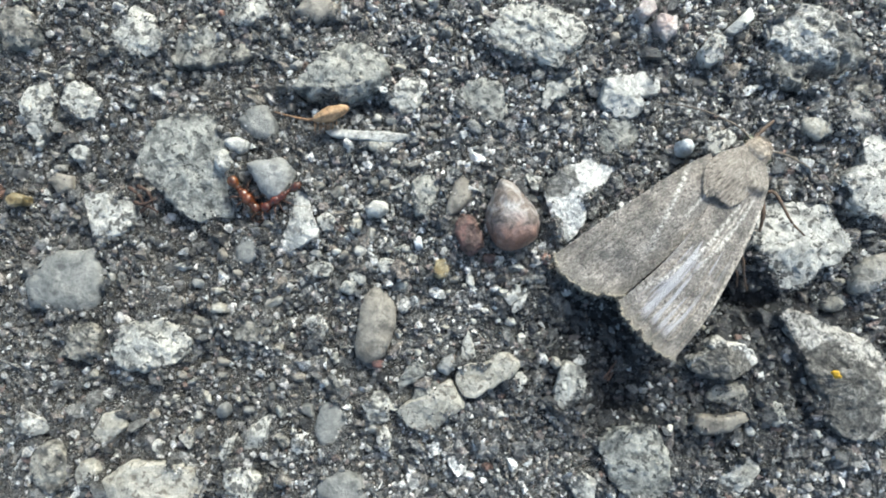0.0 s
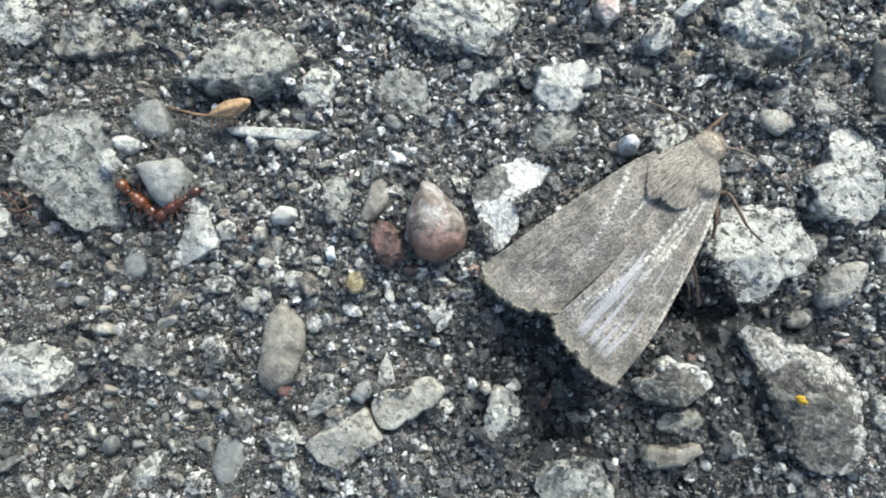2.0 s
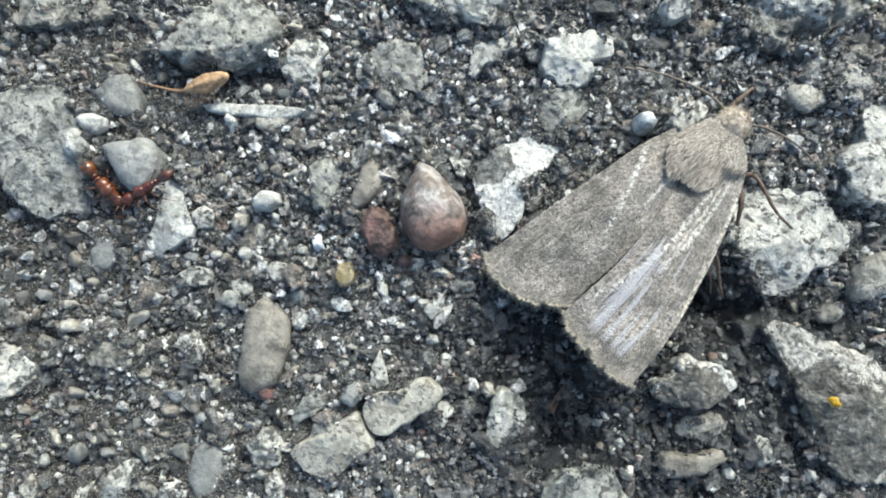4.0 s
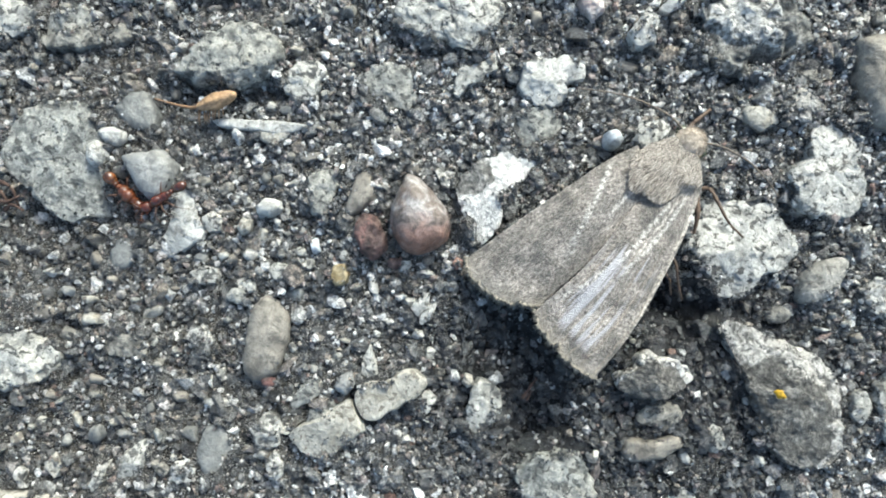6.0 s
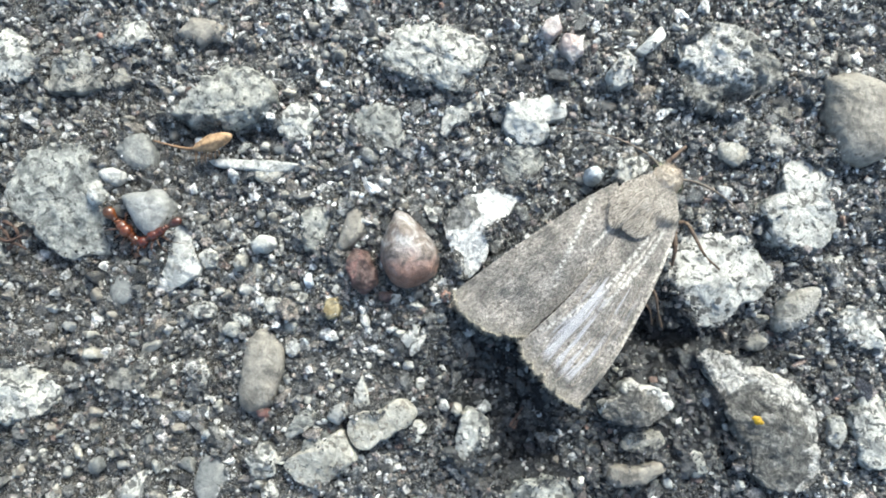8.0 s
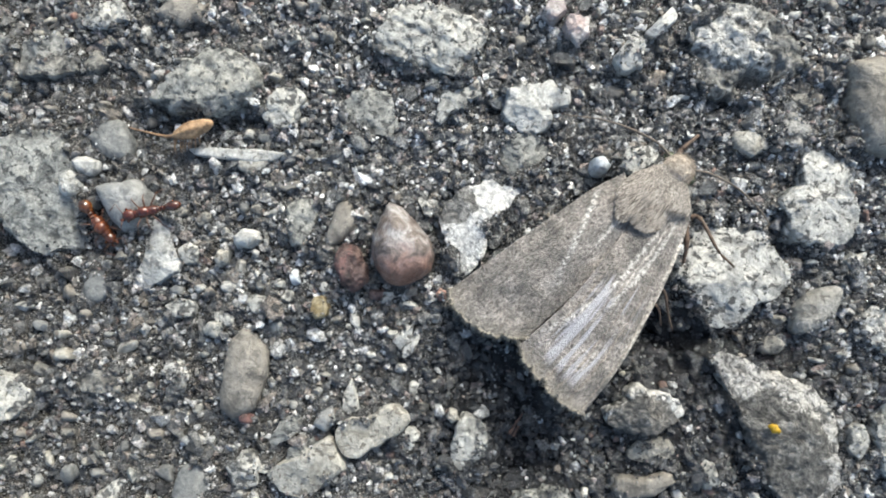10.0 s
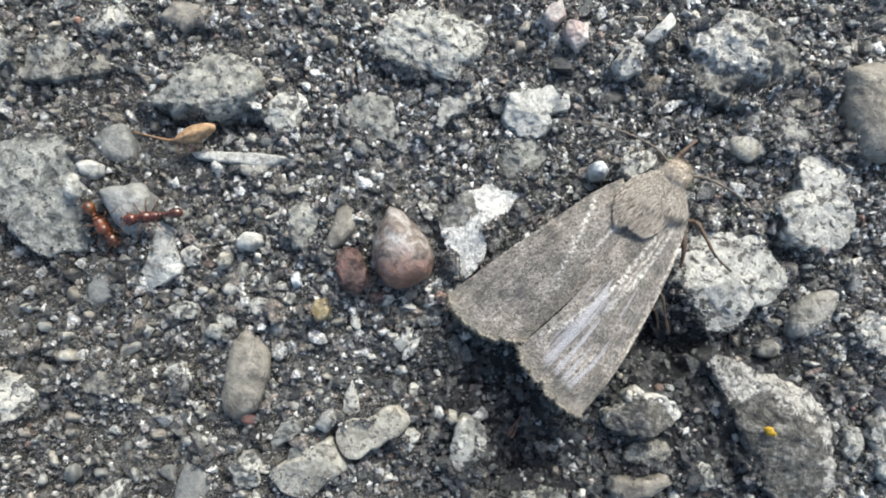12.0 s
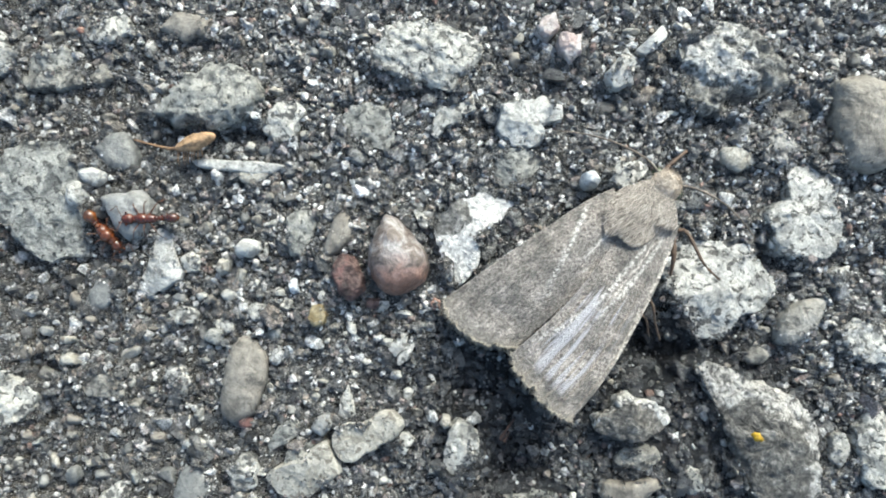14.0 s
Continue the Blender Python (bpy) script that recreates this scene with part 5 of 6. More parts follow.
chip(-25.08, -4.42, 0.41, 0.49, 0, "tangrey")
chip(-29.95, -3.78, 0.73, 0.33, 0, "pale")
chip(-27.18, -3.47, 0.20, 0.16, 0, "white")
chip(-26.62, -1.14, 0.33, 0.24, 0, "cream")
chip(-22.69, -0.34, 0.57, 0.37, 0, "crumb")
chip(-22.14, -6.67, 0.90, 0.49, 40, "cream")
chip(-26.45, -7.26, 0.82, 0.57, 0, "cream")
chip(-20.89, -7.69, 0.49, 0.24, 30, "speck")
chip(-23.39, -5.85, 0.33, 0.20, 0, "speck")
chip(-20.53, -5.05, 0.41, 0.20, 0, "tangrey")
chip(-19.75, -2.61, 0.20, 0.16, 0, "white")
chip(-18.64, -2.62, 0.57, 0.49, 0, "grey")
chip(-16.87, -2.55, 0.49, 0.41, 0, "pale")
chip(-16.24, -2.84, 0.41, 0.41, 0, "tangrey")
chip(-15.80, -5.48, 0.82, 0.65, 0, "speck")
chip(-16.59, -7.30, 0.41, 0.24, 0, "speck")
chip(-21.09, -3.75, 0.24, 0.29, 0, "tangrey")
chip(-14.09, -1.01, 0.45, 0.41, 0, "cream")
chip(-12.55, -2.45, 0.29, 0.37, 0, "pale")
chip(-11.24, -2.33, 0.37, 0.33, 0, "pale")
chip(-10.09, -1.85, 0.41, 0.65, 20, "bluew")
chip(-10.61, -3.35, 0.49, 0.49, 0, "pale")
chip(-10.16, -4.01, 0.24, 0.29, 0, "rosew")
chip(-11.13, -0.82, 0.20, 0.20, 0, "white")
chip(-7.09, -4.83, 0.49, 0.29, 25, "cream")
chip(-5.79, -4.92, 0.37, 0.65, 0, "white")
chip(-6.28, -5.44, 0.29, 0.24, 0, "white")
chip(-4.28, -3.10, 0.57, 0.49, 0, "maroon")
chip(-3.55, -3.31, 0.49, 0.57, 0, "pale")
chip(-1.92, -3.93, 0.61, 0.33, 0, "pale")
chip(-0.06, -4.75, 0.41, 0.65, 30, "white")
chip(-3.15, -5.94, 0.49, 0.37, 0, "pale")
chip(-4.65, -7.46, 0.37, 0.29, 0, "white")
chip(-2.54, -8.28, 0.49, 0.37, 0, "white")
chip(-12.89, -1.63, 0.20, 0.33, 0, "white")
chip(-15.01, -2.56, 0.73, 0.41, 0, "white")
chip(-11.38, -5.30, 0.61, 0.61, 0, "speck")
chip(-7.62, -5.92, 0.20, 0.20, 0, "white")
chip(-5.58, -8.34, 0.33, 0.24, 0, "white")
chip(-21.88, -8.97, 0.24, 0.33, 0, "speck")
chip(-25.23, -11.30, 0.33, 0.29, 30, "speck")
chip(-28.66, -13.29, 0.57, 0.20, 30, "speck")
chip(-24.09, -14.29, 0.65, 0.20, -35, "speck")
chip(-24.81, -14.77, 0.33, 0.33, 0, "crumb")
chip(-17.14, -11.31, 0.37, 0.49, 0, "speck")
chip(-17.83, -11.59, 0.20, 0.24, 0, "cream")
chip(-21.33, -15.69, 0.37, 0.57, 30, "speck")
chip(-26.22, -15.68, 0.82, 0.73, 0, "grey")
chip(-24.18, -15.68, 0.49, 0.33, 0, "grey")
chip(-28.25, -16.08, 0.37, 0.41, 0, "grey")
chip(-30.13, -14.69, 0.41, 0.33, 0, "speck")
chip(-28.94, -17.46, 0.49, 0.33, 0, "rosew")
chip(-21.85, -10.50, 0.49, 0.33, 0, "crumb")
chip(-26.33, -11.69, 0.57, 0.41, 0, "tangrey")
chip(-19.96, -12.91, 0.57, 0.41, 0, "tangrey")
chip(-20.28, -17.27, 0.20, 0.24, 0, "speck")
chip(-23.12, -17.46, 1.02, 0.82, 0, "cream")
chip(-29.65, -10.68, 0.73, 0.33, 0, "cream")
chip(-16.48, -14.30, 0.24, 0.20, 0, "speck")
chip(-22.18, -13.90, 0.33, 0.41, 0, "grey")
chip(-19.30, -15.69, 0.73, 0.61, 0, "grey")
chip(-7.89, -8.82, 0.37, 0.24, 0, "cream")
chip(-11.79, -9.33, 0.24, 0.37, 0, "white")
chip(-3.36, -15.89, 0.41, 0.33, 0, "white")
chip(-1.62, -9.76, 0.49, 0.57, 0, "pale")
chip(-0.32, -9.36, 0.33, 0.24, 0, "white")
chip(0.13, -15.19, 0.20, 0.24, 0, "white")
chip(-13.61, -17.07, 0.73, 0.57, 0, "cream")
chip(-12.22, -15.30, 0.49, 0.33, 0, "pale")
chip(-7.57, -17.07, 0.37, 0.24, 0, "white")
chip(-0.94, -11.15, 0.41, 0.41, 0, "crumb")
chip(-13.47, -11.72, 0.49, 0.49, 0, "maroon")
chip(-13.66, -12.60, 0.33, 0.33, 0, "grey")
chip(-8.41, -9.94, 0.37, 0.29, 0, "pale")
chip(-7.88, -10.54, 0.33, 0.24, 0, "white")
chip(-10.03, -10.93, 0.37, 0.37, 0, "grey")
chip(29.70, -1.89, 0.37, 0.49, 0, "white")
chip(30.34, -0.68, 0.57, 0.33, 30, "white")
chip(26.74, -0.98, 0.49, 0.20, 0, "pale")
chip(26.92, -1.59, 0.57, 0.16, 0, "white")
chip(24.40, -5.06, 0.49, 0.49, 0, "crumb")
chip(23.74, -6.86, 0.82, 0.61, 0, "crumb")
chip(17.61, -5.43, 0.16, 0.20, 0, "cream")
chip(18.20, -5.56, 0.20, 0.20, 0, "cream")
chip(28.54, -5.88, 0.57, 0.24, 0, "white")
chip(29.19, -4.49, 0.41, 0.24, 0, "white")
chip(26.68, -7.86, 0.65, 0.20, -15, "white")
chip(27.51, -6.87, 0.24, 0.33, 0, "grey")
chip(29.22, -8.47, 0.49, 0.33, 0, "tangrey")
chip(28.47, -7.47, 0.41, 0.29, 0, "white")
chip(14.81, -13.75, 1.02, 0.73, 0, "crumb")
chip(23.22, -16.10, 0.37, 1.06, 35, "white")
chip(21.81, -17.27, 0.49, 0.49, 0, "pale")
chip(29.51, -11.03, 0.16, 0.16, 0, "rust")
chip(10.81, -15.31, 0.24, 0.29, 0, "white")
chip(10.99, -16.10, 0.29, 0.24, 0, "rosew")
chip(10.19, -16.88, 0.41, 0.41, 0, "pale")
chip(13.13, -8.81, 0.24, 0.24, 0, "cream")
chip(16.70, -17.15, 0.41, 0.61, 0, "white")
chip(21.16, -12.98, 0.24, 0.33, 0, "white")
chip(-35.65, -4.70, 0.41, 0.49, 0, "grey")
chip(-26.70, -5.76, 0.65, 0.41, 0, "cream")
chip(-24.27, -8.80, 0.57, 0.41, 0, "crumb")
chip(-22.69, -9.62, 0.49, 0.49, 0, "crumb")
chip(-28.48, -8.39, 0.73, 0.57, 0, "crumb")
chip(-37.45, -11.59, 0.41, 0.33, 0, "speck")
chip(-32.71, -11.60, 0.57, 0.41, 0, "crumb")
chip(-30.73, -15.20, 0.41, 0.33, 0, "speck")
chip(-27.47, -14.81, 0.33, 0.65, 20, "cream")
chip(-37.20, -12.80, 0.57, 0.41, 0, "crumb")
chip(-31.73, -16.00, 0.49, 0.41, 0, "cream")
chip(-23.33, -17.19, 0.49, 0.41, 0, "crumb")
chip(-21.28, -17.98, 0.65, 0.57, 0, "crumb")
chip(-40.86, -9.56, 0.57, 0.41, 0, "crumb")
chip(-33.52, -12.00, 0.37, 0.33, 0, "tangrey")
chip(-39.54, -11.18, 0.57, 0.37, 0, "crumb")
chip(-29.58, -12.81, 0.41, 0.37, 0, "tangrey")
chip(-26.30, -12.81, 0.49, 0.33, 0, "crumb")
chip(-20.64, -9.62, 0.41, 0.33, 0, "speck")
chip(-41.43, -6.31, 0.65, 0.41, 0, "crumb")
chip(-38.78, 0.26, 0.49, 0.41, 0, "tangrey")
chip(-40.23, 4.44, 0.57, 0.41, 0, "crumb")
chip(-42.02, 6.56, 0.41, 0.65, 0, "pale")
chip(-36.53, 6.93, 0.41, 0.33, 0, "white")
chip(-41.86, 12.50, 0.65, 0.33, 0, "crumb")
chip(-39.72, 12.26, 0.41, 0.33, 0, "cream")
chip(-36.83, 14.58, 0.65, 0.49, 0, "crumb")
chip(-38.59, 15.89, 0.57, 0.49, 0, "crumb")
chip(-36.47, 16.30, 0.41, 0.33, 0, "pale")
chip(-29.22, 16.20, 0.49, 0.41, 0, "crumb")
chip(-28.21, 10.65, 0.41, 0.33, 0, "tangrey")
chip(-31.62, 11.53, 0.37, 0.33, 0, "cream")



# ---- the moth ----
def build_moth():
    base = Vector((13.97, 0.86, 0.00))
    root = new("moth")
    root.location = base * MM
    tagged(root, "grey-brown moth resting with folded, frayed wings on asphalt", "moth")

    def put(name, bm, material, parent=root, label=""):
        bmesh.ops.translate(bm, vec=-base, verts=bm.verts)
        return part(name, bm, material, parent, label)

    def wing(costa, inner, bulge, material, camber, label, seed, tears=()):
        """A wing between its front edge and its inner edge, from the root to the rounded outer edge; tears: (where, width, depth) of its notches."""
        rng = random.Random(seed)
        nu, nv = 70, 48
        cs, ins = curve(costa, nu), curve(inner, nu)
        bulge = Vector(bulge)
        bm = bmesh.new()
        uv = bm.loops.layers.uv.new("UVMap")
        at = {}

        def place(i, j):
            u, v = i / nu, j / nv
            p = cs[i].lerp(ins[i], v) + bulge * (u ** 4) * (1 - abs(2 * v - 1) ** 2.6)
            p.z += camber * math.sin(math.pi * v) * math.sin(math.pi * min(1, 0.15 + u))
            p.z += (0.022 * math.cos(v * 2 * math.pi * 6) + 0.010 * math.cos(v * 2 * math.pi * 11 + u)) * min(1, u * 1.6)
            p.z += 0.16 * noise.noise(Vector((p.x * 0.4, p.y * 0.4, seed)))
            tear = sum(deep * math.exp(-((v - at_v) / wide) ** 2) for at_v, wide, deep in tears)
            p -= bulge.normalized() * tear * max(0.0, u - 0.85) / 0.15
            if i == nu:
                p += bulge.normalized() * rng.uniform(-0.16, 0.10)
            return p
        grid = [[place(i, j) for j in range(nv + 1)] for i in range(nu + 1)]
        layers = []
        for drop in (0.0, -0.07):
            layers.append([[bm.verts.new(grid[i][j] + Vector((0, 0, drop))) for j in range(nv + 1)] for i in range(nu + 1)])
        for layer, flip in zip(layers, (False, True)):
            for i in range(nu + 1):
                for j in range(nv + 1):
                    at[layer[i][j]] = (i / nu, j / nv)
            for i in range(nu):
                for j in range(nv):
                    f = [layer[i][j], layer[i + 1][j], layer[i + 1][j + 1], layer[i][j + 1]]
                    bm.faces.new(f[::-1] if flip else f)
        rim = [(i, 0) for i in range(nu)] + [(nu, j) for j in range(nv)] + [(i, nv) for i in range(nu, 0, -1)] + [(0, j) for j in range(nv, 0, -1)]
        for (a, b), (c, d) in zip(rim, rim[1:] + rim[:1]):
            bm.faces.new((layers[0][a][b], layers[1][a][b], layers[1][c][d], layers[0][c][d]))
        bmesh.ops.recalc_face_normals(bm, faces=bm.faces)
        for f in bm.faces:
            for loop in f.loops:
                loop[uv].uv = at[loop.vert]
        ob = put("wing", bm, material, root, label)
        # hair-like scales along the outer edge
        fr = bmesh.new()
        for s in range(420):
            v = s / 420 * nv
            j, f = int(v), v - int(v)
            p = grid[nu][j].lerp(grid[nu][min(j + 1, nv)], f) - bulge.normalized() * 0.15
            edge = (grid[nu][min(j + 1, nv)] - grid[nu][j]).normalized()
            way = (edge.cross(Vector((0, 0, 1))))
            if way.dot(bulge) < 0:
                way = -way
            way = (way + Vector((0, 0, rng.uniform(-0.35, 0.1))) + edge * rng.uniform(-0.35, 0.35)).normalized()
            ln, w = rng.uniform(0.25, 0.62), rng.uniform(0.03, 0.06)
            q = p + way * ln
            a = [fr.verts.new(p + edge * w), fr.verts.new(p - edge * w), fr.verts.new(p + Vector((0, 0, 0.04))), fr.verts.new(q)]
            for tri in ((2, 1, 0), (3, 2, 0), (3, 1, 2), (3, 0, 1)):
                fr.faces.new([a[t] for t in tri])
        part("fringe", fr_shift(fr, base), FRINGE, ob, "frayed tan fringe of scales")
        return ob

    def fr_shift(bm, by):
        bmesh.ops.translate(bm, vec=-by, verts=bm.verts)
        return bm

    wing([(12.86, 4.98, 3.10), (10.93, 4.04, 3.00), (8.69, 2.57, 2.70), (4.88, -0.02, 1.90), (0.93, -2.89, 0.90)],
         [(13.55, 1.91, 3.15), (10.00, -2.41, 3.40), (6.18, -6.10, 2.50)],
         (-0.9, -0.85, -0.1), WING_A, 0.5, "grey-brown forewing with a pale streak", 3, ((0.3, 0.05, 0.12), (0.82, 0.04, 0.16)))
    wing([(17.34, 2.32, 3.00), (16.16, -0.93, 3.00), (13.93, -5.07, 3.30), (11.88, -8.20, 3.60), (9.50, -11.00, 3.80)],
         [(13.42, 1.89, 3.30), (9.54, -2.86, 3.78), (5.55, -6.62, 3.20)],
         (-0.42, -0.42, 0.1), WING_B, 0.45, "worn forewing with bare silvery patches", 8, ((0.54, 0.045, 0.42), (0.72, 0.05, 0.2), (0.34, 0.04, 0.16), (0.93, 0.04, 0.18)))

    bm = bmesh.new()
    fore, aft = Vector((16.58, 5.24, 2.90)), Vector((13.34, 1.87, 2.85))
    # the shield's outline from the head round by the shoulder, the two-lobed rear edge and the other shoulder
    SHIELD = [(16.38, 4.94), (16.86, 4.08), (17.03, 3.08), (17.08, 2.15), (16.13, 2.15), (15.43, 1.65), (14.66, 1.07), (14.08, 0.99), (13.52, 1.34),
              (13.07, 1.80), (12.61, 1.80), (12.26, 1.65), (12.12, 2.23), (12.17, 2.92), (12.40, 3.90), (13.00, 4.66), (14.25, 5.18), (15.45, 5.50)]
    back = (aft - fore).normalized()
    across = back.cross(Vector((0, 0, 1))).normalized()
    crown = Vector((14.55, 3.10, 0))
    rim = sorted((math.atan2(y - crown.y, x - crown.x), math.hypot(x - crown.x, y - crown.y)) for x, y in SHIELD)

    def shield(angle, reach):
        """A point of the thorax's back: reach 0 at the crown, 1 at the rim."""
        turns = [(rim[-1][0] - 2 * math.pi, rim[-1][1])] + rim + [(rim[0][0] + 2 * math.pi, rim[0][1])]
        far = next(r0 + (r1 - r0) * (angle - a0) / (a1 - a0) for (a0, r0), (a1, r1) in zip(turns, turns[1:]) if a0 <= angle <= a1)
        way = Vector((math.cos(angle), math.sin(angle), 0))
        rearward = max(0.0, way.dot(back))
        p = crown + way * far * reach
        p.z = 4.06 - (0.58 - 0.46 * rearward) * reach ** 2.4 - 0.16 * math.exp(-(p - crown).dot(across) ** 2 / 0.12) * reach * rearward
        p.z += 0.09 * noise.noise(p * 0.8) + 0.05 * noise.noise(p * 2.1)
        return p
    SPOKES = 72
    rings = [[bm.verts.new(shield(-math.pi + 2 * math.pi * k / SPOKES, r)) for k in range(SPOKES)] for r in (0.06, 0.2, 0.35, 0.5, 0.62, 0.73, 0.82, 0.9, 0.96, 1.0)]
    rings.append([bm.verts.new(Vector((crown.x, crown.y, 2.3)).lerp(Vector((v.co.x, v.co.y, 2.3)), 0.8)) for v in rings[-1]])
    for r0, r1 in zip(rings, rings[1:]):
        for k in range(SPOKES):
            bm.faces.new((r0[k], r1[k], r1[(k + 1) % SPOKES], r0[(k + 1) % SPOKES]))
    bm.faces.new(rings[0])
    bm.faces.new(rings[-1][::-1])
    thorax = put("thorax", bm, SCALY)
    bm = bmesh.new()
    tail = Vector((10.40, -2.39, 1.40))
    waist = Vector((13.34, 1.87, 1.60))
    tube(bm, [waist, waist.lerp(tail, 0.4), waist.lerp(tail, 0.8), tail], [1.15, 1.2, 0.9, 0.3], 14)
    put("abdomen", bm, BODY)
    # long scales over the back, combed to the rear
    rng = random.Random(5)
    bm = bmesh.new()
    for s in range(12500):
        angle, reach = rng.uniform(-math.pi, math.pi), math.sqrt(rng.random())
        p = shield(angle, reach)
        out = (Vector((math.cos(angle), math.sin(angle), 0)) * 0.35 * reach ** 1.5 + Vector((0, 0, 1))).normalized()
        way = (back * rng.uniform(0.7, 1.1) + out * rng.uniform(-0.10, 0.10) + across * rng.uniform(-0.3, 0.3)).normalized()
        ln, w = rng.uniform(0.3, 0.75) * (1 - 0.4 * reach ** 4), rng.uniform(0.018, 0.034)
        side = way.cross(out).normalized()
        v = [bm.verts.new(p + side * w), bm.verts.new(p - side * w), bm.verts.new(p + out * w), bm.verts.new(p + way * ln)]
        for tri in ((2, 1, 0), (3, 2, 0), (3, 1, 2), (3, 0, 1)):
            bm.faces.new([v[t] for t in tri])
    fr_shift(bm, base)
    part("fur", bm, FUR, thorax, "fur of long grey-brown scales").data.shade_flat()

    bm = bmesh.new()
    ball(bm, (16.45, 5.12, 3.05), (1.05, 1.05, 0.9), None, 20, 12)
    ball(bm, (16.33, 5.79, 3.10), (0.5, 0.4, 0.4))
    head = put("head", bm, HEAD, root, "tan scaly head")
    bm = bmesh.new()
    for s in range(700):
        d = Vector((rng.gauss(0, 1), rng.gauss(0, 1), abs(rng.gauss(0, 1)))).normalized()
        p = Vector((16.45, 5.12, 3.05)) + Vector((d.x * 1.03, d.y * 1.03, d.z * 0.88))
        comb = back * rng.uniform(0.2, 0.9) + across * rng.uniform(-0.5, 0.5)
        way = (comb - d * comb.dot(d) + d * 0.22).normalized()
        side = way.orthogonal().normalized() * 0.035
        v = [bm.verts.new(p + side), bm.verts.new(p - side), bm.verts.new(p + way.cross(side)), bm.verts.new(p + way * rng.uniform(0.2, 0.45))]
        for tri in ((2, 1, 0), (3, 2, 0), (3, 1, 2), (3, 0, 1)):
            bm.faces.new([v[t] for t in tri])
    fr_shift(bm, base)
    part("fur", bm, HEAD, head).data.shade_flat()
    for c in ((17.28, 4.57, 2.70), (16.01, 6.06, 2.70)):
        bm = bmesh.new()
        ball(bm, c, (0.42, 0.42, 0.45))
        fr_shift(bm, base)
        part("eye", bm, EYE, head, "dark glossy eye")
    for pts in ([(16.00, 5.96, 3.20), (15.09, 7.12, 2.90), (13.10, 8.30, 2.50), (11.24, 8.94, 2.20), (9.06, 9.32, 1.90)],
                [(16.97, 5.18, 3.20), (18.74, 4.87, 2.90), (20.66, 3.89, 2.60), (22.14, 2.57, 2.20), (22.96, 1.49, 2.00)]):
        bm = bmesh.new()
        line = curve(pts, 40)
        tube(bm, line, [0.092 - 0.055 * i / 40 + 0.012 * (i % 2) for i in range(41)])
        put("antenna", bm, FEELER, root, "thin brown thread-like antenna")
    for pts, w in (([(16.62, 5.76, 2.20), (16.90, 6.51, 2.00), (17.62, 7.20, 1.90), (18.45, 7.86, 1.60)], 0.25),
                   ([(17.42, 2.00, 2.40), (17.93, 1.98, 2.60), (18.47, 0.79, 2.90), (19.04, -0.41, 3.00), (20.18, -1.40, 2.60)], 0.18),
                   ([(17.09, 1.44, 2.20), (17.11, 0.26, 2.40), (17.01, -1.07, 1.90)], 0.26),
                   ([(15.18, -2.42, 1.80), (15.80, -3.21, 1.60), (16.18, -4.40, 0.80), (16.65, -5.74, 0.20)], 0.14),
                   ([(14.57, -3.59, 1.80), (15.40, -4.19, 1.30), (15.83, -5.41, 0.30)], 0.10)):
        bm = bmesh.new()
        line = curve(pts, 16)
        tube(bm, line, [w * (1 - 0.6 * i / 16) * (1 + 0.12 * math.sin(i * 2.1)) for i in range(17)])
        put("leg", bm, LEG)
    return root


build_moth()


